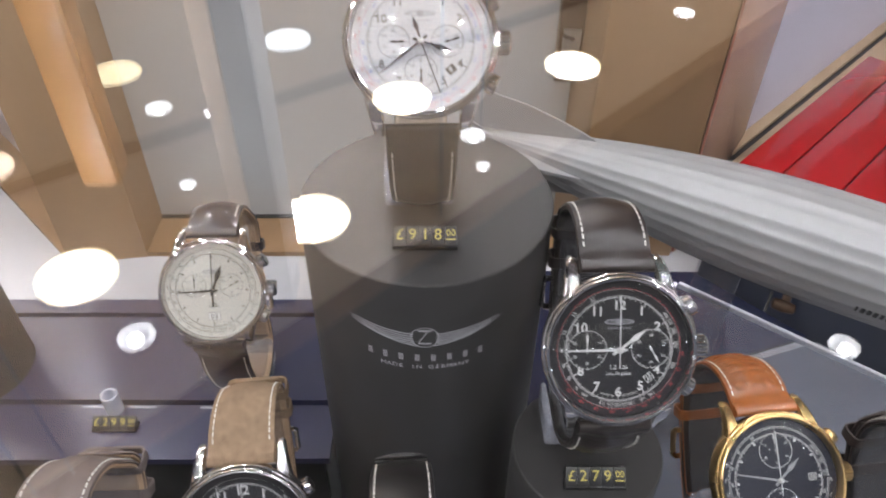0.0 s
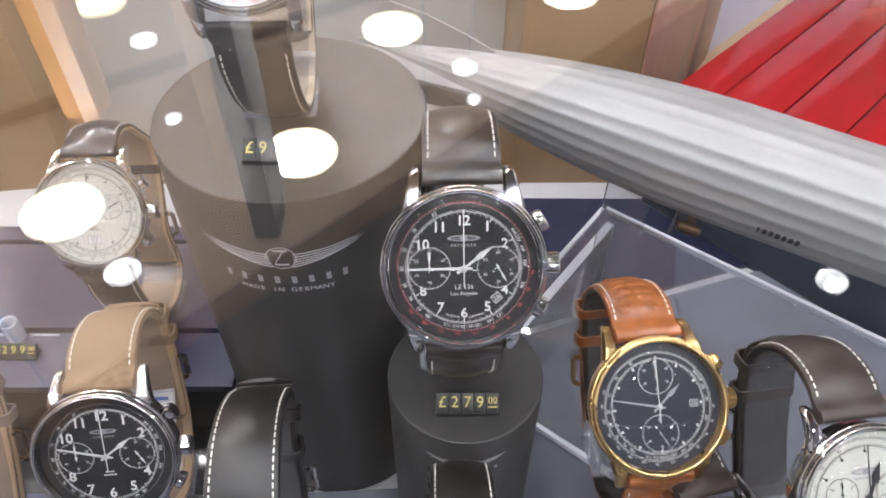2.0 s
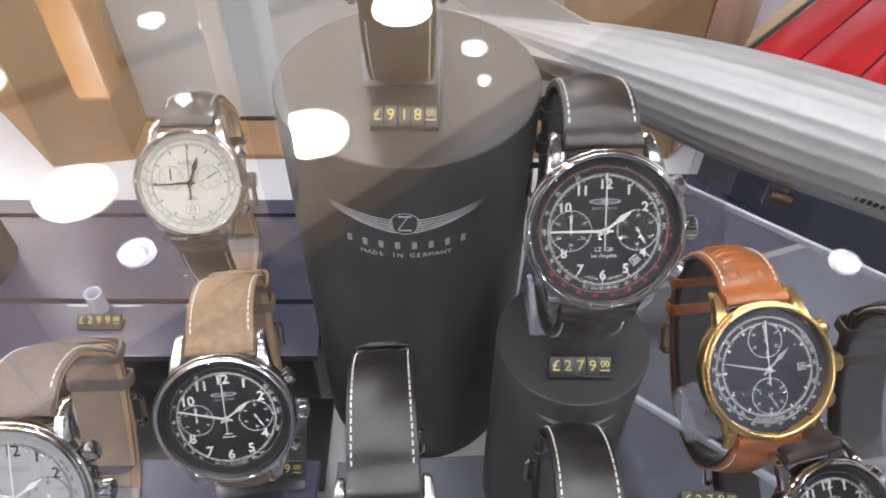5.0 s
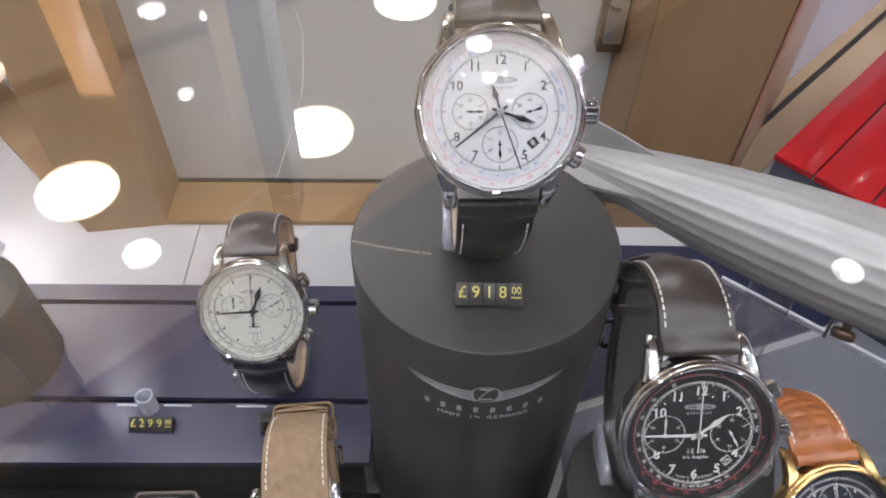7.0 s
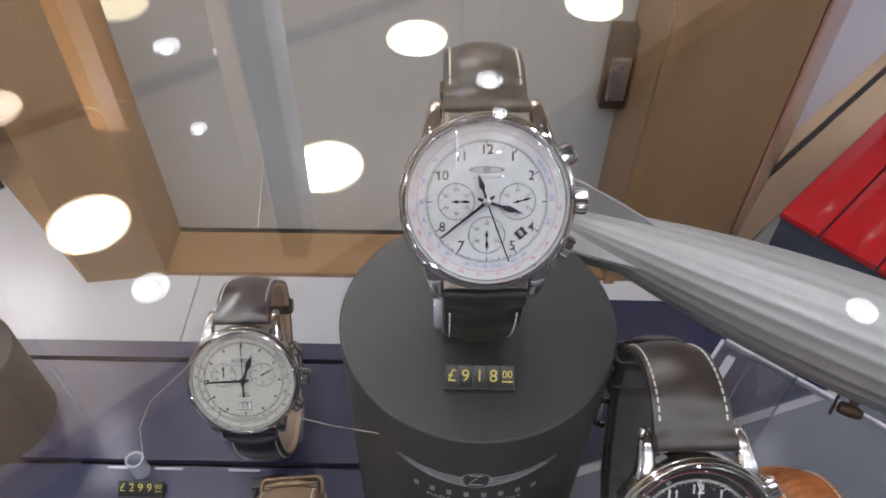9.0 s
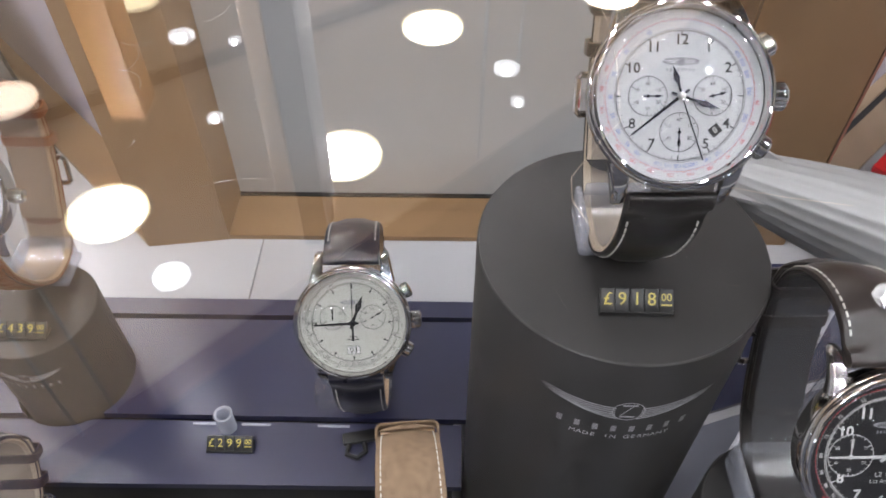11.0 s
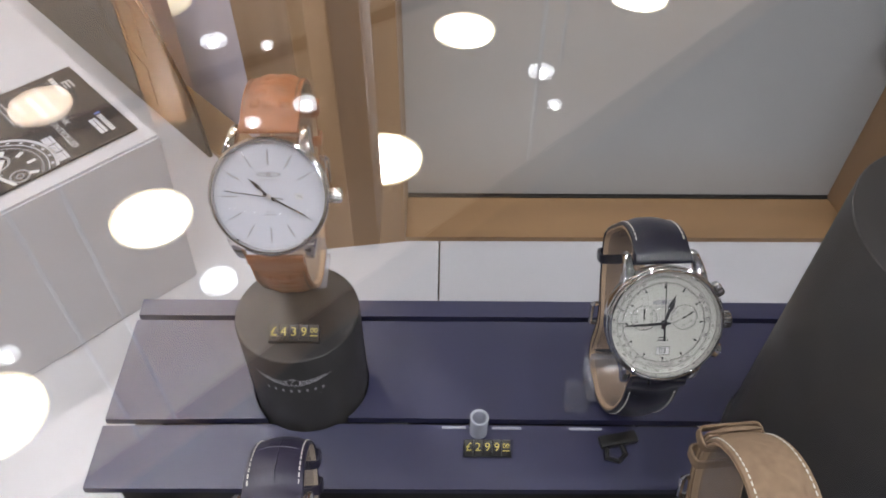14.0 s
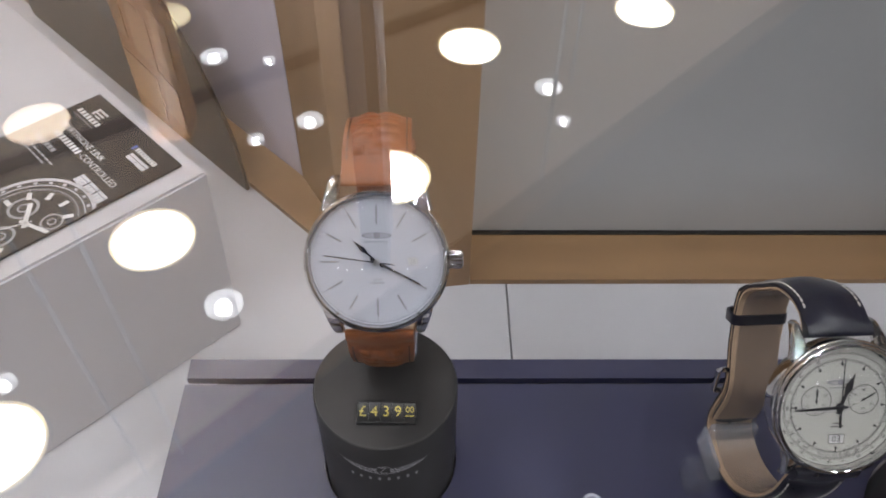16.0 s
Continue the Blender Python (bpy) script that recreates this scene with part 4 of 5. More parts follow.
def downlight(x, y, r, big=True, z=CEIL, lamp=None, says="round recessed ceiling light, switched on"):
    t = thing("ceiling_light", says if big else "small recessed spotlight with a chrome reflector, switched on", "ceiling light", pose(x, y, z), "ceiling lights")
    bm = bmesh.new()
    lathe(bm, [(r * 1.09, -0.001), (r * 1.17, -0.001), (r * 1.17, -0.004), (r * 1.09, -0.006)], 40, True)
    part("trim_ring", bm, INK_W if big else STEEL_B, t)
    bm = bmesh.new()
    k = 1.0 if big else 0.46
    lathe(bm, [(0, -0.003), (r * k, -0.003), (r * k, -0.0015), (0, -0.0015)], 32, False, Matrix.Translation((0, 0 if big else -0.2 * r, 0)))
    part("diffuser", bm, lamp or (LAMP if big else LAMP_S), t, "glowing disc")
    # the soft halo round a bright lamp, added as a dim glowing ring
    if r > 0.05 and lamp is None:
        bm = bmesh.new()
        lathe(bm, [(r * 1.002, -0.003), (r * 1.085, -0.0045), (r * 1.085, -0.0062), (r * 1.002, -0.0062)], 40, True)
        part("rim", bm, HALO_GLOW, t, "warm glowing ring for the lamp's soft halo")
    # ring and bowl glow themselves, for lamplight a real reflector would throw back
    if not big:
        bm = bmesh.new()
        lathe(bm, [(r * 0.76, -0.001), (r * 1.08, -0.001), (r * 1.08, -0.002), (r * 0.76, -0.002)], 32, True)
        part("reflector", bm, REFLECTOR_GLOW, t, "glowing ring in place of lamplight on the reflector")
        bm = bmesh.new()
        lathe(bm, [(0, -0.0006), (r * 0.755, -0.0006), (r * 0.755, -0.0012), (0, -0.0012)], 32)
        part("bowl", bm, BOWL_GLOW, t, "faintly glowing disc in place of lamplight in the bowl")


# the last five lamps are added out of view to brighten the shop
for x, y in ((-0.834, 1.238), (-0.316, 1.452), (-0.116, 2.036), (0.44, 2.25), (-0.98, 0.73),
             (-1.9, 2.4), (-1.0, 2.9), (0.1, 3.2), (-1.5, 3.7), (0.9, 3.7)):
    downlight(x, y, 0.085)
for x, y, lamp_ in ((-1.24, 1.65, LAMP_D), (-1.05, 2.18, LAMP_Y), (-0.53, 2.42, LAMP_N)):
    downlight(x, y, 0.080, True, CEIL, lamp_, "round recessed ceiling light, glowing dimly")
for i in range(9):
    for j in range(6):
        x, y = -1.35 + 0.4 * i, -1.0 + 0.26 * j
        if y < -0.02 + 1.02 * (x + 1.45) - 0.15 or x > -1.2:
            downlight(x + 0.03 * ((i * 7 + j * 3) % 5 - 2), y, 0.017, True, DROP, LAMP_G)
for x, y, r in ((-0.642, 1.056, 0.036), (-0.667, 1.589, 0.02), (0.097, 1.832, 0.034), (0.121, 1.68, 0.018), (-0.54, 1.67, 0.032), (-0.69, 1.946, 0.018), (-1.01, 0.863, 0.02), (-0.85, 1.965, 0.036), (0.91, 2.66, 0.036)):
    downlight(x, y, r, False)
downlight(0.83, 1.0, 0.028, False, DROP)

# unseen led strip added under the front top edge to light the watch faces
strip_ = thing("fill_led_strip", "unseen white led strip added to light the watch faces", "light strip", pose(0, -0.12, 0.284))
bm = bmesh.new()
box(bm, -0.46, 0.66, -0.005, 0.005, 0, 0.003)
part("profile", bm, STEEL_B, strip_)
for i in range(36):
    x = -0.44 + 1.08 * (i + 0.5) / 36
    bm = bmesh.new()
    box(bm, x - 0.0025, x + 0.0025, -0.0025, 0.0025, -0.0012, -0.0001)
    part("led", bm, LED, strip_)

# ---- slatted plinths ----
NOTCH = (-0.2293, 0.2382, 0.0265)     # cut-out for the short plinth
for nm, zt, rows_, xr in (("upper", 0.043, ((0.1865, 0.2155), (0.2185, 0.2735), (0.2765, 0.2865)), (-0.3190, -0.050)), ("lower", 0.030, ((0.03, 0.088), (0.092, 0.143)), (-0.330, -0.045))):
    t = thing("slatted_platform", "dark plum lacquered slatted display platform" + (", raised tier" if nm == "upper" else ", low front tier"), "display platform", group="slatted platforms")
    for a, b in rows_:
        bm = bmesh.new()
        if nm == "lower":
            box(bm, xr[0], xr[1] + 0.0015, a, b, zt - 0.004, zt, 0.0007)
        elif a < 0.21:
            # notched round the short plinth
            al = math.asin((NOTCH[1] - b) / NOTCH[2])
            out = [(xr[0], a), (xr[1] + 0.0015, a), (xr[1] + 0.0015, b)]
            for i in range(13):
                an = -al - (math.pi - 2 * al) * i / 12
                out.append((NOTCH[0] + NOTCH[2] * math.cos(an), NOTCH[1] + NOTCH[2] * math.sin(an)))
            prism(bm, out + [(xr[0], b)], zt - 0.004, zt)
        else:
            # cut out round the tall plinth
            out = [(xr[0], a)]
            if b < 0.275:
                al = math.asin((NOTCH[1] - a) / NOTCH[2])
                for i in range(29):
                    an = math.pi + al - (math.pi + 2 * al) * i / 28
                    out.append((NOTCH[0] + NOTCH[2] * math.cos(an), NOTCH[1] + NOTCH[2] * math.sin(an)))
            for i in range(13):
                y = a + (b - a) * i / 12
                dy = (y - 0.2007) / 0.0444
                out.append((-0.0042 - 0.0444 * math.sqrt(1 - dy * dy) if dy < 0.98 else (0.018 if b < 0.275 else 0.028), y))
            out.append((xr[0], b))
            lo_ = [bm.verts.new((x, y, zt - 0.004)) for x, y in out]
            up_ = [bm.verts.new((x, y, zt)) for x, y in out]
            bm.faces.new(lo_[::-1])
            bm.faces.new(up_)
            for i in range(len(out)):
                j = (i + 1) % len(out)
                bm.faces.new((lo_[i], lo_[j], up_[j], up_[i]))
        if nm == "upper":
            for v in bm.verts:
                k = 0.0227 * (min(v.co.x, -0.19) + 0.19)
                v.co.x -= 0.0227 * (v.co.y - 0.235) if v.co.x < -0.2 else 0.0
                v.co.y += k
        part("slat", bm, BOARD, t)
    if nm == "upper":
        for x in (-0.30, -0.19, -0.075):
            bm = bmesh.new()
            box(bm, x - 0.006, x + 0.006, 0.190, 0.283, 0, zt - 0.0042, 0.0005)
            part("support", bm, TAG, t)
        bm = bmesh.new()
        box(bm, xr[0] + 0.010, xr[1] - 0.002, 0.1895, 0.193, 0, zt - 0.0042, 0.0005)
        part("front_board", bm, TAG, t)
        bm = bmesh.new()
        box(bm, xr[0] + 0.010, xr[1] - 0.002, 0.1935, 0.281, zt - 0.013, zt - 0.0095, 0.0005)
        box(bm, xr[1] - 0.0018, 0.016, 0.2480, 0.283, zt - 0.013, zt - 0.0095, 0.0005)
        part("under_board", bm, TAG, t)
    else:
        bm = bmesh.new()
        box(bm, xr[0], xr[1], 0.1420, 0.1890, 0.0003, 0.0022, 0.0003)
        part("dark_base", bm, TAG, t)
        bm = bmesh.new()
        box(bm, xr[0] + 0.004, xr[1] - 0.004, 0.034, 0.1415, 0.0003, 0.0255, 0.0005)
        part("support", bm, TAG, t)

# ---- plinths, tags, watches ----
PB = (-0.0042, 0.2007, 0.182, 0.0432)
Z_MID, Z_LOW, Z_TIER, Z_FRONT, Z_CLEAR = 0.1145, 0.0945, 0.0432, 0.0302, 0.0662
plinth("tall round charcoal display plinth with a silver winged mark", PB[0], PB[1], 0, PB[2], PB[3])
plinth("medium round charcoal display plinth with a silver winged mark", 0.0520, 0.1466, 0.0032, Z_MID, 0.0260, 0.55)
plinth("short round charcoal display plinth with a silver winged mark", -0.2293, 0.2380, 0.0, Z_LOW, 0.0256, 0.62)

price_tag("918", "00", pose(-0.0042, 0.1735, 0.1822, 0, 0, 0))
price_tag("279", "00", pose(0.0524, 0.1300, Z_MID + 0.0002, 0, 0, 0))
price_tag("439", "00", pose(-0.2283, 0.2215, Z_LOW + 0.0002, 0, 0, 0))
price_tag("299", "00", pose(-0.1495, 0.1995, Z_TIER, 0, 0, 0))
price_tag("279", "00", pose(0.1020, 0.1060, 0.0664, 0, 0, 0))
price_tag("259", "00", pose(-0.060, 0.1340, Z_FRONT, 0, 0, 0))

CHRONO_2 = ((-8.7, 0.0, 9, True, 5.5, 0), (8.7, 0.0, 3, True, 5.5, 150))
CHRONO_3 = ((-7.3, 0.0, 9, True, 4.4, 90), (7.3, 0.0, 3, True, 4.4, 75), (0, -8.0, 6, True, 4.4, 180))
CHRONO_V = ((0, 9.0, 12, True, 5.7, 0), (0, -8.0, 6, True, 5.9, 150))

W = {
    "white": pose(-0.0052, 0.1866, 0.2460, 49, 0, 2),
    "black": pose(0.0499, 0.1345, 0.1812, 55, 0, 2),
    "gold": pose(0.1123, 0.1313, 0.1195, 41, 0, 7),
    "cream": pose(-0.0902, 0.2112, 0.1253, 54, 0, 3),
    "brown": pose(-0.2285, 0.233, 0.1645, 56, 0, 1),
    "suede": pose(-0.0632, 0.1215, 0.1043, 57, 0, 6),
    "taupe": pose(-0.1050, 0.0820, 0.1330, 50, 0, 2),
    "right": pose(0.1605, 0.0965, 0.1300, 46, 0, 8),
    "front_black": pose(-0.0072, 0.0705, 0.1120, 60, 0, 4),
    "front_mid": pose(0.052, 0.069, 0.0900, 60, 0, 2),
    "front_navy": pose(-0.2235, 0.1320, 0.0930, 36, 0, 3),
    "front_brown": pose(0.135, 0.095, 0.085, 40, 0, 16),
}
watch("steel chronograph with a white dial and black leather strap", W["white"], dial=D_WHITE, ink=INK_B, strap=BLACK_L, lining=LINING_P, thread=THREAD, R=21.0,
      subs=CHRONO_3, times=(108, 232, 160), hand=BLUED, track=14.4, outer_ink=INK_BL, date=(8.2, -7.6, 4.6, 2.2, "8", 40), num_size=3.2, num_r=12.3)
ring_stand(W["white"], PB[2] + 0.0002)
watch("steel chronograph with a black dial and dark brown leather strap", W["black"], dial=D_BLACK, ink=INK_W, strap=BROWN_L, lining=BLACK_L, R=21.6,
      note=(("LZ 126", -5.0, 1.7), ("Los Angeles", -6.7, 1.45)), subs=CHRONO_2, times=(53, 270, 0), hand=INK_W, track=14.4, outer_ink=INK_R, date=(8.3, -8.0, 4.6, 2.2, "26", 40), num_size=3.55, num_r=12.0)
ring_stand(W["black"], Z_MID)
watch("gold plated chronograph with a blue-black dial and cognac crocodile-grain strap", W["gold"], metal=GOLD, dial=D_BLUE, ink=INK_W, strap=ORANGE_L, lining=BROWN_L, R=22.4,
      subs=CHRONO_V, times=(48, 283, 0), numerals="dots", hand=INK_M, sweep_ink=INK_W, date=(11.0, 0, 3, 2.4, "26", 0), croc=True, track=14.0, logo=False)
ring_stand(W["gold"], Z_CLEAR)
watch("steel chronograph with a cream dial, big date and navy leather strap", W["cream"], dial=D_CREAM, ink=INK_B, strap=NAVY_L, lining=LINING_T, R=21.4, stretch=(0.6, 1.75),
      subs=((-7.2, 2.0, 9, True, 4.7, 0), (7.2, 2.0, 3, True, 4.7, 60)), times=(20, 268, 0), numerals="dots", hand=INK_B, date=(0, -10.4, 6, 4.6, "03", 0), track=14.6, keepers=(0.31,))
ring_stand(W["cream"], Z_TIER, stretch=(0.6, 1.75))
watch("slim steel watch with a white dial and brown crocodile-grain strap", W["brown"], dial=D_SILV, ink=INK_G, strap=CHESTNUT_L, lining=LINING, thread=DKBR_L, R=20.8, slim=True, stretch=(1.0, 1.2),
      numerals="none", times=(313, 118, 278), hand=BLUED, pushers=False, date=(10.2, 0, 3, 2.6, "26", 0), croc=True)
ring_stand(W["brown"], Z_LOW, stretch=(1.0, 1.2))
suede_watch = watch("steel chronograph with a black dial and tan suede strap", W["suede"], dial=D_BLACK, ink=INK_W, strap=SUEDE_L, lining=LINING, R=23.2, keepers=(0.285, 0.35),
      subs=CHRONO_2, times=(55, 285, 0), hand=INK_W, num_size=4.2, num_r=12.4)
ring_stand(W["suede"], Z_FRONT)
bm = bmesh.new()
box(bm, -0.0055, 0.0055, -0.011, 0.011, 0, 0.0004, 0.0001)
st_ = part("swing_tag", bm, PAPER, suede_watch, "white paper swing tag", at=W["suede"].inverted() @ pose(-0.0665, 0.1640, 0.0700, 40, 0, 4))
bm = bmesh.new()
for y0, y1, x1 in ((0.0070, 0.0078, 0.0035), (0.0048, 0.0056, 0.0020), (-0.0010, 0.0004, 0.0030), (-0.0040, -0.0030, 0.0025)):
    box(bm, -0.0040, x1, y0, y1, 0.00042, 0.00048)
part("printed_lines", bm, INK_BL, st_)
watch("steel chronograph with a grey dial and taupe leather strap", W["taupe"], dial=D_GREY, ink=INK_B, strap=TAUPE_L, lining=LINING, R=21.2, stretch=(0.65, 1.0),
      subs=CHRONO_2, times=(55, 285, 0), hand=INK_W)
ring_stand(W["taupe"], Z_FRONT, stretch=(0.65, 1.0))
watch("steel chronograph with a cream dial and dark brown leather strap", W["right"], dial=D_CREAM, ink=INK_B, strap=DKBR_L, lining=BLACK_L, R=21.4,
      subs=((-7.2, 2.0, 9, True, 4.7, 0), (7.2, 2.0, 3, True, 4.7, 60)), times=(20, 268, 0), numerals="dots", hand=INK_B, track=14.6)
ring_stand(W["right"], Z_CLEAR)
watch("steel watch with a black leather strap stitched in white", W["front_black"], dial=D_BLACK, ink=INK_W, strap=BLACK_L, lining=BLACK_L, stretch=1.5)
ring_stand(W["front_black"], 0.0032, stretch=1.5)
watch("steel watch with a black leather strap stitched in white", W["front_mid"], dial=D_BLACK, ink=INK_W, strap=BLACK_L, lining=BLACK_L)
ring_stand(W["front_mid"], 0.0032)
watch("steel watch with a navy leather strap creased across", W["front_navy"], dial=D_WHITE, ink=INK_B, strap=NAVY_P, lining=LINING_P, R=21.2, seams=(12, 21))
ring_stand(W["front_navy"], 0.0024)
watch("steel watch with a brown leather strap stitched in white", W["front_brown"], dial=D_BLACK, ink=INK_W, strap=DKBR_L, lining=DKBR_L)
ring_stand(W["front_brown"], 0.0032)

# ---- airship model ----
A0, A1 = Vector((0.06, 0.256, 0.1552)), Vector((0.2, 0.1914, 0.143))
AX = (A1 - A0)
AL = AX.length


def hull_r(s):
    if s < 0.66:
        return max(0.0006, 0.0125 + 0.03 * s - 0.0226 * s * s)
    if s < 1.5:
        return 0.02246
    return 0.02246 * math.sqrt(max(0.0, 1 - ((s - 1.5) / 0.75) ** 2))


z_ax = AX.normalized()
x_ax = Vector((0, 0, 1)).cross(z_ax).normalized()
y_ax = z_ax.cross(x_ax)
MA = Matrix((x_ax, y_ax, z_ax)).transposed().to_4x4()
MA.translation = A0
ship = thing("model_airship", "silver ribbed model airship with tail fins, on clear supports", "model airship", MA)
bm = bmesh.new()
secs = []
NR = 24
for i in range(81):
    s = -0.36 + 2.61 * i / 80
    r = hull_r(s)
    ring = []
    for k in range(NR * 6):
        a = 2 * math.pi * k / (NR * 6)
        ph = (k % 6) / 6
        rr = r * (1 - 0.022 * 4 * ph * (1 - ph))
        ring.append(Vector((rr * math.cos(a), rr * math.sin(a), s * AL)))
    secs.append(ring)
sweep(bm, secs)
part("hull", bm, ALU, ship, "ribbed silver hull")


def fin(ang):
    bm = bmesh.new()
    out = [(-0.30, 0.003), (-0.02, 0.0110), (0.02, 0.0128), (-0.07, 0.0160), (-0.18, 0.0188), (-0.30, 0.0195), (-0.345, 0.006)]
    a = [bm.verts.new((r, -0.0007, s * AL)) for s, r in out]
    b = [bm.verts.new((r, 0.0007, s * AL)) for s, r in out]
    bm.faces.new(a[::-1])
    bm.faces.new(b)
    for i in range(len(a)):
        j = (i + 1) % len(a)
        bm.faces.new((a[i], a[j], b[j], b[i]))
    bmesh.ops.transform(bm, matrix=Matrix.Rotation(radians(ang), 4, "Z"), verts=bm.verts[:])
    part("tail_fin", bm, ALU, ship)


for a in (80, 170, 260, 350):
    fin(a)
bm = bmesh.new()
for i, wd in enumerate((0.5, 1.0, 0.9, 1.0, 0.8, 1.0, 0.9)):
    a = radians(-165)
    rr = hull_r(0.75) + 0.00015
    M = Matrix.Rotation(a, 4, "Z") @ Matrix.Translation((rr, 0, (0.735 + 0.0145 * i) * AL))
    box(bm, -0.0004, 0.0002, -0.0011, 0.0011, -0.00075 * wd, 0.00075 * wd, 0.0, M)
part("registration_bars", bm, INK_B, ship, "small dark registration bars")
# engine pod under the hull, on the viewers' side
POD = Matrix.Rotation(radians(-38), 4, "Z")
bm = bmesh.new()
lathe(bm, [(0, -0.005), (0.0022, -0.004), (0.0026, 0), (0.002, 0.004), (0, 0.005)], 14, m=POD @ Matrix.Translation((0.0, -0.0268, 0.60 * AL)))
box(bm, -0.0006, 0.0006, -0.025, -0.021, 0.59 * AL, 0.61 * AL, 0.0, POD)
part("engine_pod", bm, BRONZE, ship, "dark engine pod")
bm = bmesh.new()
box(bm, -0.0005, 0.0005, -0.031, -0.0228, 0.60 * AL - 0.0062, 0.60 * AL - 0.0052, 0.0, POD)
part("propeller", bm, TAG, ship)
inv = MA.inverted()
for s in (0.42, 1.45):
    c = A0 + AX * s
    bm = bmesh.new()
    box(bm, -0.009, 0.009, -0.0025, 0.0025, 0.0005, c.z - hull_r(s) * 1.0 - 0.0005, 0.0006, inv @ Matrix.Translation((c.x, c.y, 0)) @ Matrix.Rotation(radians(-25), 4, "Z"))
    part("support", bm, ACRYLIC, ship, "clear acrylic support")

# ---- red box and white box ----
def turned(x, y, deg):
    return Matrix.Translation((x, y, 0)) @ Matrix.Rotation(radians(deg), 4, "Z")


rb = thing("red_slatted_box", "glossy red slatted box with slate sides", "display box", turned(0.166, 0.349, -45))
bm = bmesh.new()
box(bm, 0.001, 0.16, 0.001, 0.20, 0.0, 0.0805, 0.001)
part("body", bm, SLATE, rb)
for i, (a, b) in enumerate(((0, 0.0225), (0.0235, 0.0535), (0.0545, 0.0845), (0.0855, 0.1155), (0.1165, 0.16))):
    bm = bmesh.new()
    box(bm, a, b, 0, 0.20, 0.0810, 0.085, 0.0006)
    part("slat", bm, RED, rb)

wb = thing("white_plinth_box", "white glossy display box standing askew", "display box", turned(-0.318, 0.3545, 135))
bm = bmesh.new()
lo = [(-0.0155, 0.0110), (0.22, 0.0110), (0.22, 0.24), (-0.0155, 0.24)]
hi = [(0, 0), (0.22, 0), (0.22, 0.24), (0, 0.24)]
v0 = [bm.verts.new((x, y, 0)) for x, y in lo]
v1 = [bm.verts.new((x, y, 0.091)) for x, y in hi]
bm.faces.new(v0[::-1])
bm.faces.new(v1)
for i in range(4):
    j = (i + 1) % 4
    bm.faces.new((v0[i], v0[j], v1[j], v1[i]))
bmesh.ops.bevel(bm, geom=bm.edges[:], offset=0.0012, segments=2, affect="EDGES")
part("body", bm, WHITE_B, wb)

br = thing("brochure", "black glossy watch brochure lying on the white box", "brochure", turned(-0.331, 0.359, 135) @ Matrix.Translation((0, 0, 0.0914)))
bm = bmesh.new()
box(bm, -0.0014, 0.0764, 0.0, 0.118, 0, 0.0012, 0.0003)
part("cover", bm, BROCH, br)
FLIP = Matrix.Rotation(math.pi, 4, "Z")


def on_cover(x, y):
    return Matrix.Translation((x, y, 0.0013)) @ FLIP


lettering("title", "SMARTPHONE LINK", 0.0047, INK_W, br, on_cover(0.0473, 0.0247), 0.00004)
lettering("title", "-CONTROLLED", 0.0047, INK_W, br, on_cover(0.0222, 0.0300), 0.00004)


def bars(name, cells, material):
    bm = bmesh.new()
    for x0, x1, y0, y1 in cells:
        box(bm, x0, x1, y0, y1, 0.00122, 0.00130)
    part(name, bm, material, br)


bars("text_bar", [(0.0395 + i * 0.0026, 0.0395 + i * 0.0026 + 0.0017, 0.0285, 0.0316) for i in range(9)], INK_W)
bars("logo_mark", [(0.0555, 0.0640, 0.0060, 0.0071), (0.0560, 0.0625, 0.0083, 0.0092), (0.0565, 0.0610, 0.0102, 0.0110), (0.0625, 0.0640, 0.0060, 0.0110)], INK_W)
bars("logo_bar", [(0.0520 + i * 0.0029, 0.0520 + i * 0.0029 + 0.0020, 0.0122, 0.0150) for i in range(7)], INK_W)
bars("tagline", [(0.0530 + i * 0.0012, 0.0530 + i * 0.0012 + 0.0007, 0.0163, 0.0170) for i in range(15)], INK_M)
bars("text_bar", [(0.0064 + i * 0.0019, 0.0064 + i * 0.0019 + 0.0013, 0.0080, 0.0105) for i in range(9)], INK_W)
bars("text_mark", [(0.0242, 0.0258, 0.0076, 0.0108)], INK_BL)
bars("badge", [(0.0071, 0.0219, 0.0120, 0.0134), (0.0071, 0.0145, 0.0138, 0.0158), (0.0150, 0.0219, 0.0138, 0.0158)], INK_L)
bars("small_text", [(0.0490 + i * 0.0031, 0.0490 + i * 0.0031 + 0.0022, 0.0365, 0.0390) for i in range(6)], INK_M)
bars("small_text", [(0.040 + i * 0.004, 0.0432 + i * 0.004, 0.0425, 0.0433) for i in range(7)] + [(0.044 + i * 0.004, 0.0472 + i * 0.004, 0.0450, 0.0457) for i in range(6)], INK_L)
# printed picture of a watch, cut off by the front edge of the cover
pic = Matrix.Translation((0.0112, 0.0685, 0)) @ Matrix.Rotation(math.pi, 4, "Z")


def printed(name, bm, material):
    bmesh.ops.bisect_plane(bm, geom=bm.verts[:] + bm.edges[:] + bm.faces[:], plane_co=(-0.0008, 0, 0), plane_no=(-1, 0, 0), clear_outer=True)
    part(name, bm, material, br)


def disc(r0, r1, z, m=pic, n=64):
    bm = bmesh.new()
    lathe(bm, [(max(r0, 1e-6), z), (r1, z), (r1, z + 0.00004), (max(r0, 1e-6), z + 0.00004)], n, True, m)
    return bm


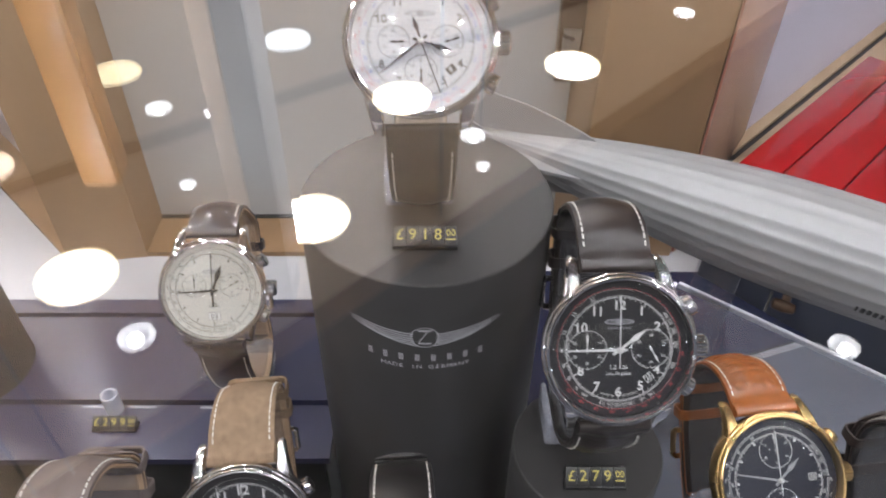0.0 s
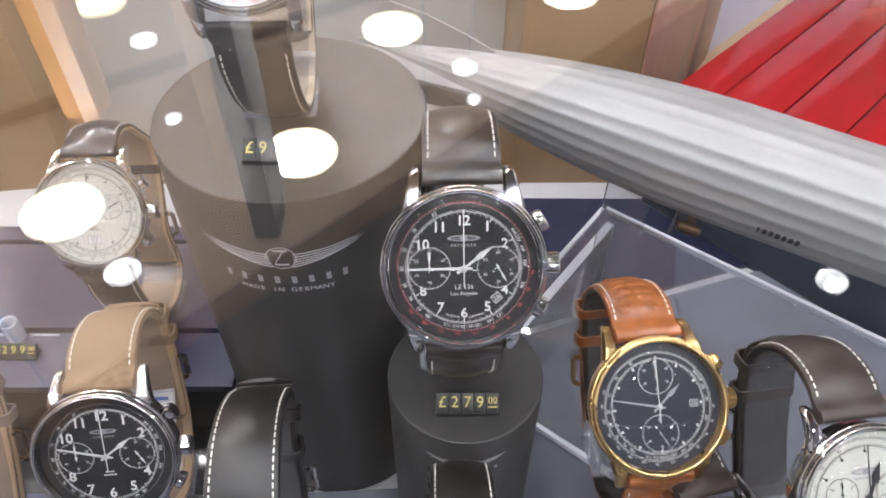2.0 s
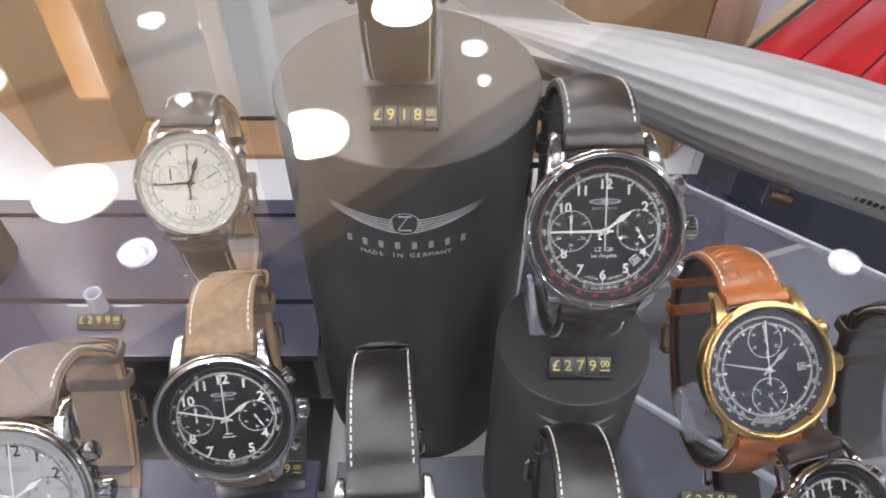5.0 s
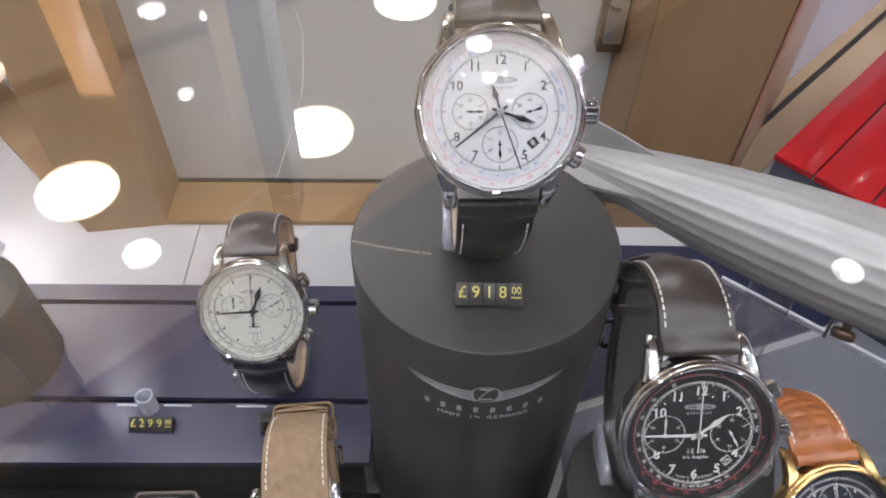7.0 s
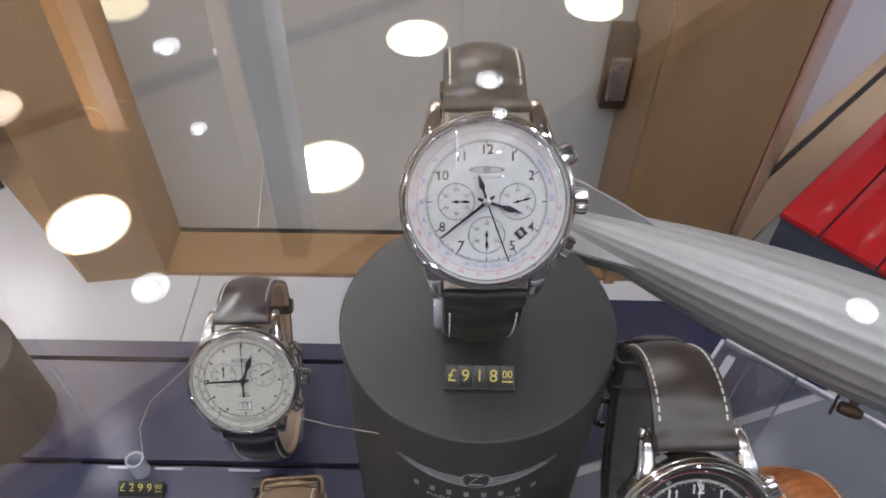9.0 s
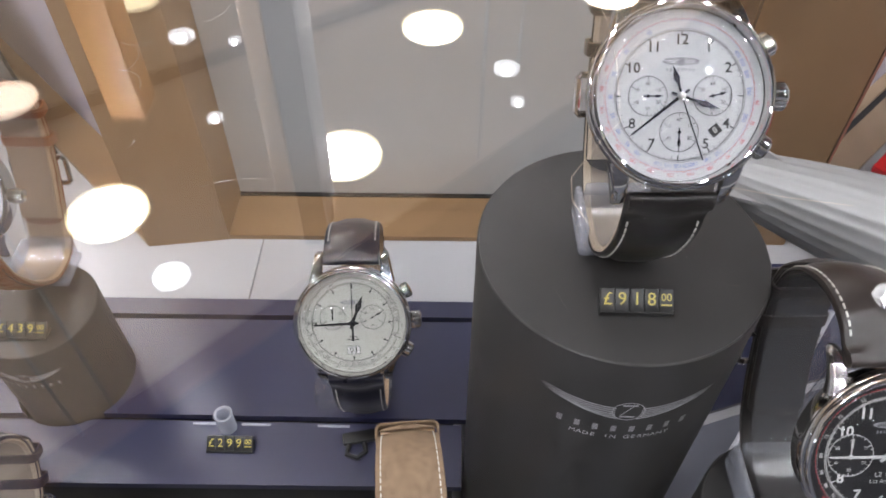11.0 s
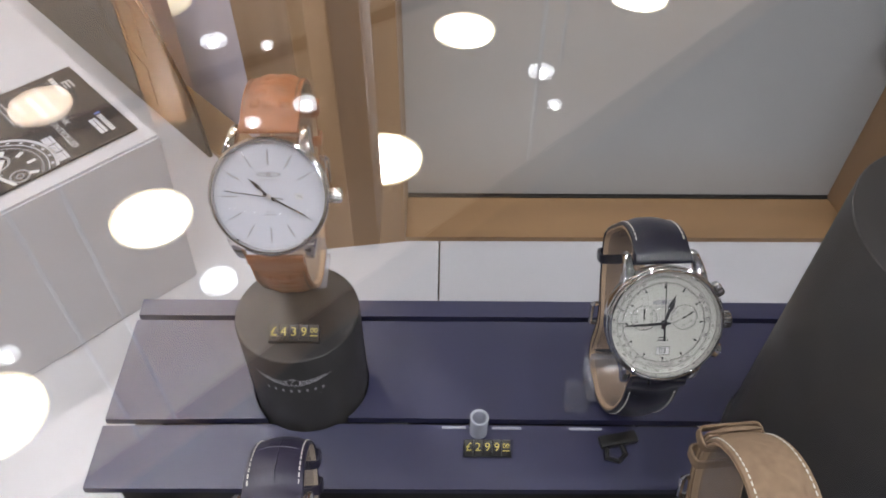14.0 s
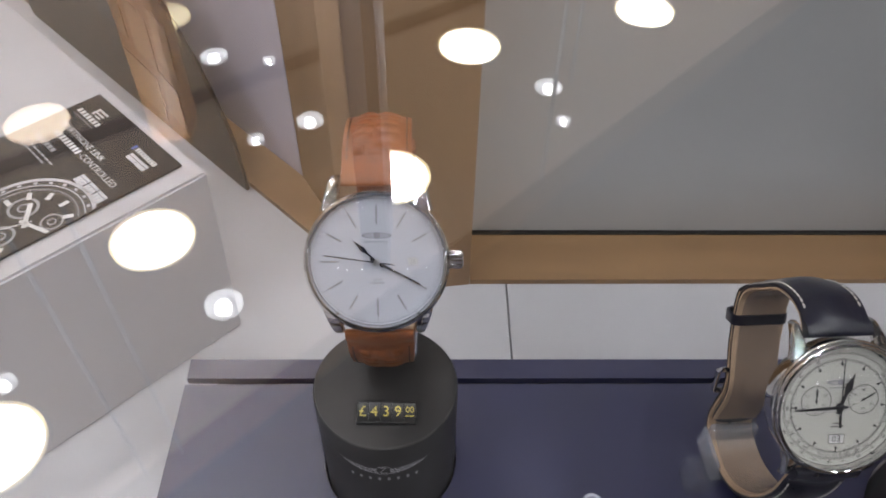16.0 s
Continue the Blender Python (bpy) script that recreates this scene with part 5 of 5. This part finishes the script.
printed("printed_case", disc(0.0245, 0.0290, 0.00122), INK_L)
printed("printed_bezel", disc(0.0205, 0.0272, 0.00127), INK_B)
printed("printed_ring", disc(0.0240, 0.0246, 0.00132), INK_L)
printed("printed_dial", disc(0.0, 0.0222, 0.00132), BROCH)
printed("printed_ring", disc(0.0214, 0.0219, 0.00137), INK_M)
bm = bmesh.new()
ticks(bm, 60, 0.0202, 0.0213, 0.00025, 0.00137, h=0.00004)
for i in range(24):
    box(bm, -0.0009, 0.0009, 0.0252, 0.0266, 0.00133, 0.00138, m=turn(15 * i + 4))
bmesh.ops.transform(bm, matrix=pic, verts=bm.verts[:])
printed("printed_scale", bm, INK_L)
for cx, cy, r in ((-0.0095, 0.0035, 0.0068), (0.0005, -0.0110, 0.0062), (0.0070, 0.0085, 0.0050)):
    at_ = pic @ Matrix.Translation((cx, cy, 0))
    printed("printed_subdial", disc(r * 0.80, r, 0.00138, at_, 32), INK_M)
    printed("printed_subdial", disc(r * 0.30, r * 0.38, 0.00138, at_, 24), INK_L)
bm = bmesh.new()
for i in range(12):
    if i != 3:
        box(bm, -0.0011, 0.0011, 0.0152, 0.0196, 0.00138, 0.00144, m=pic @ turn(30 * i))
printed("printed_batons", bm, INK_W)
bm = bmesh.new()
for x0, x1, y0, y1 in ((0.0150, 0.0195, 0.0020, 0.0026), (0.0150, 0.0195, -0.0026, -0.0020), (0.0150, 0.0156, -0.0020, 0.0020), (0.0189, 0.0195, -0.0020, 0.0020)):
    box(bm, x0, x1, y0, y1, 0.00138, 0.00144, m=pic)
printed("printed_date", bm, INK_W)
for a, ln, w_ in ((305, 0.0125, 0.0011), (70, 0.0175, 0.0009), (200, 0.0190, 0.0003)):
    bm = bmesh.new()
    box(bm, -w_, w_, -0.003, ln, 0.00146, 0.00150, m=pic @ turn(a))
    printed("printed_hand", bm, INK_W)
bm = bmesh.new()
for k in range(3):
    box(bm, 0.0012 + k * 0.0078, 0.0082 + k * 0.0078, 0.0355, 0.0408, 0.00121, 0.00126)
printed("printed_bracelet", bm, INK_L)
bm = bmesh.new()
for k in range(3):
    box(bm, 0.0012 + k * 0.0078, 0.0082 + k * 0.0078, 0.0368, 0.0374, 0.00127, 0.00131)
printed("printed_links", bm, INK_G)

# dark arched card standing behind the white box
card = thing("display_card", "dark grey arched display card with faint printed panes", "display card", turned(-0.331, 0.441, 135))
bm = bmesh.new()
out = [(0.0, 0.0), (0.0015, 0.018), (0.004, 0.036), (0.012, 0.058), (0.026, 0.081), (0.046, 0.104), (0.075, 0.128), (0.115, 0.150), (0.16, 0.162), (0.205, 0.164), (0.27, 0.150), (0.30, 0.13), (0.30, 0.0)]
a = [bm.verts.new((x, 0, z + 0.0005)) for x, z in out]
b = [bm.verts.new((x, -0.0025, z + 0.0005)) for x, z in out]
bm.faces.new(a)
bm.faces.new(b[::-1])
for i in range(len(out)):
    j = (i + 1) % len(out)
    bm.faces.new((a[i], b[i], b[j], a[j]))
part("board", bm, CARD, card)
for x0, x1, z0, z1 in ((0.055, 0.075, 0.055, 0.092), (0.080, 0.105, 0.050, 0.088), (0.062, 0.082, 0.012, 0.044), (0.112, 0.150, 0.06, 0.10), (0.088, 0.13, 0.008, 0.042)):
    bm = bmesh.new()
    q = [bm.verts.new((x, y, z)) for y in (0.0006, 0.0002) for x, z in ((x0, z0), (x1, z0 + 0.006), (x1 - 0.004, z1 + 0.006), (x0 - 0.002, z1))]
    for f in ((0, 1, 2, 3), (7, 6, 5, 4), (0, 4, 5, 1), (1, 5, 6, 2), (2, 6, 7, 3), (3, 7, 4, 0)):
        bm.faces.new([q[k] for k in f])
    part("printed_pane", bm, CARD_P, card)

# ---- right side: boards and clear table ----
u = Vector((0.946, 0.325, 0))
gap_a = Vector((0.095, 0.25, 0))


def flat_board(name, label, pts_, z0, z1, material):
    bm = bmesh.new()
    a = [bm.verts.new((x, y, z0)) for x, y in pts_]
    b = [bm.verts.new((x, y, z1)) for x, y in pts_]
    bm.faces.new(a[::-1])
    bm.faces.new(b)
    for i in range(len(a)):
        j = (i + 1) % len(a)
        bm.faces.new((a[i], a[j], b[j], b[i]))
    return tagged(new(name, mesh_of(bm, name, material, False)), label, "display board")


def gx(x, o):
    """The gap's line at x, o metres across it."""
    return gap_a.y + (x - gap_a.x) * u.y / u.x + o


flat_board("navy_display_board", "navy lacquered board lying on the case floor", [(0.046, gx(0.046, 0.003)), (0.30, gx(0.30, 0.003)), (0.30, 0.351), (0.068, 0.351)], 0.0004, 0.0032, NAVYB)
flat_board("grey_display_board", "grey lacquered board lying on the case floor", [(-0.040, -0.10), (0.46, -0.10), (0.46, gx(0.46, -0.003)), (0.046, gx(0.046, -0.003)), (0.046, 0.16), (-0.040, 0.155)], 0.0004, 0.0030, GREYB)

tb = thing("acrylic_table", "clear acrylic display table", "display riser", Matrix.Translation((0.125, 0.277, 0)) @ Matrix.Rotation(math.atan2(-0.604, 0.797), 4, "Z"))
bm = bmesh.new()
box(bm, 0, 0.215, -0.122, 0, 0.0622, 0.066, 0.0007)
part("tabletop", bm, ACRYLIC, tb)
# pale strips laid along the clear edges to paint their gleam
for x0, x1, y0, y1 in ((0, 0.215, 0.0003, 0.0022), (-0.0022, -0.0003, -0.122, 0), (0, 0.215, -0.1242, -0.1223)):
    bm = bmesh.new()
    box(bm, x0, x1, y0, y1, 0.0624, 0.0658, 0.0003)
    part("edge", bm, ACRYLIC_E, tb, "pale strip painting the gleam of the clear edge")
for x in (0.004, 0.207):
    bm = bmesh.new()
    box(bm, x, x + 0.004, -0.118, -0.004, 0.0033, 0.0620, 0.0006)
    lp = part("leg_panel", bm, ACRYLIC, tb)
    for y0, y1, z0, z1 in ((-0.1185, -0.1181, 0.0036, 0.0618), (-0.0039, -0.0035, 0.0036, 0.0618), (-0.117, -0.005, 0.0620, 0.0624)):
        bm = bmesh.new()
        box(bm, x, x + 0.004, y0, y1, z0, z1)
        part("edge", bm, ACRYLIC_E, lp, "pale strip painting the gleam of the clear edge")

# ---- small things ----
ab = thing("acrylic_block", "small clear acrylic block on the slatted platform", "acrylic block", pose(-0.1090, 0.2265, Z_TIER, 0, 0, 4))
bm = bmesh.new()
box(bm, -0.0055, 0.0055, -0.005, 0.005, 0.0002, 0.0125, 0.0006)
part("body", bm, ACRYLIC, ab)
cl = thing("plastic_tube", "short frosted plastic tube standing on the platform", "plastic tube", pose(-0.1530, 0.2125, Z_TIER))
bm = bmesh.new()
lathe(bm, [(0.0030, 0), (0.0042, 0), (0.0042, 0.0112), (0.0038, 0.0116), (0.0030, 0.0112), (0.0030, 0.001)], 28, True)
part("wall", bm, ACRYLIC_F, cl)
# black lump added where the cream watch's strap end looks dark on the slats
wc = thing("strap_end_lump", "small black lump added under the cream watch's strap end", "clip", pose(-0.0925, 0.2080, Z_TIER, 0, 0, 12))
bm = bmesh.new()
box(bm, -0.0085, 0.0085, -0.0028, 0.0028, 0.0001, 0.0030, 0.0009)
part("bar", bm, TAG, wc)
bm = bmesh.new()
tube(bm, [(-0.006, -0.003, 0.0015), (-0.0075, -0.007, 0.0013), (-0.003, -0.0095, 0.0013), (0.001, -0.007, 0.0013), (0.0005, -0.003, 0.0015)], 0.0012, 8)
part("loop", bm, TAG, wc)
for x0, x1 in ((-0.169, -0.1585), (-0.147, -0.134), (-0.113, -0.0985)):
    bm = bmesh.new()
    box(bm, x0, x1, 0.2131, 0.2143, 0.0431, 0.0435, 0.0001)
    tagged(new("label_strip", mesh_of(bm, "label_strip", ACRYLIC_F)), "thin clear plastic strip on the slatted platform", "plastic strip", "plastic strips")
lk = thing("cabinet_lock", "dark bronze lock on the oak frame", "lock", pose(0.0735, 0.4050, 0.120))
bm = bmesh.new()
box(bm, -0.006, 0.008, -0.010, 0, -0.004, 0.045, 0.001)
part("body", bm, BRONZE, lk)
bm = bmesh.new()
box(bm, -0.004, 0.006, -0.0135, -0.0102, 0.004, 0.030, 0.0008)
part("cover", bm, STEEL_B, lk)
sc = thing("screw", "small steel screw in the oak frame", "screw", Matrix.Translation((0.0900, 0.3658, 0.060)) @ Matrix.Rotation(radians(90), 4, "X"))
bm = bmesh.new()
lathe(bm, [(0, 0.0009), (0.0018, 0.0007), (0.0024, 0), (0.0024, -0.0004), (0, -0.0004)], 16)
part("head", bm, STEEL_B, sc)
hr = thing("hair", "fine pale hairs lying on the glass top", "hair", pose(0, 0, GLASS + 0.0032), kind="stuff")
for way in (((-0.043, 0.146), (-0.040, 0.137), (-0.0385, 0.125), (-0.0385, 0.117), (-0.0395, 0.107), (-0.0415, 0.1045), (-0.0450, 0.099), (-0.0452, 0.096), (-0.044, 0.093)),
            ((-0.031, 0.098), (-0.026, 0.0968), (-0.021, 0.096))):
    bm = bmesh.new()
    tube(bm, [(x, y, 0.0) for x, y in way], 0.000020, 5)
    part("strand", bm, LINING_P, hr)

# fine scratches in the glass round the place where it is touched most
rnd = random.Random(11)
sx = thing("glass_scratches", "fine pale scratches on the glass top", "scratches", pose(0, 0, GLASS + 0.0031), kind="stuff")
bm = bmesh.new()
for i in range(40):
    x, y = rnd.gauss(-0.075, 0.022), rnd.gauss(0.128, 0.020)
    a, ln, bend = rnd.uniform(-0.9, 0.9), rnd.uniform(0.001, 0.0065), rnd.uniform(-1.1, 1.1)
    pts_ = []
    for k in range(5):
        f = k / 4
        pts_.append((x + ln * f * math.cos(a + bend * f), y + ln * f * math.sin(a + bend * f), 0.0))
    tube(bm, pts_, rnd.uniform(0.000007, 0.000014), 4)
part("scratch_marks", bm, INK_W, sx)
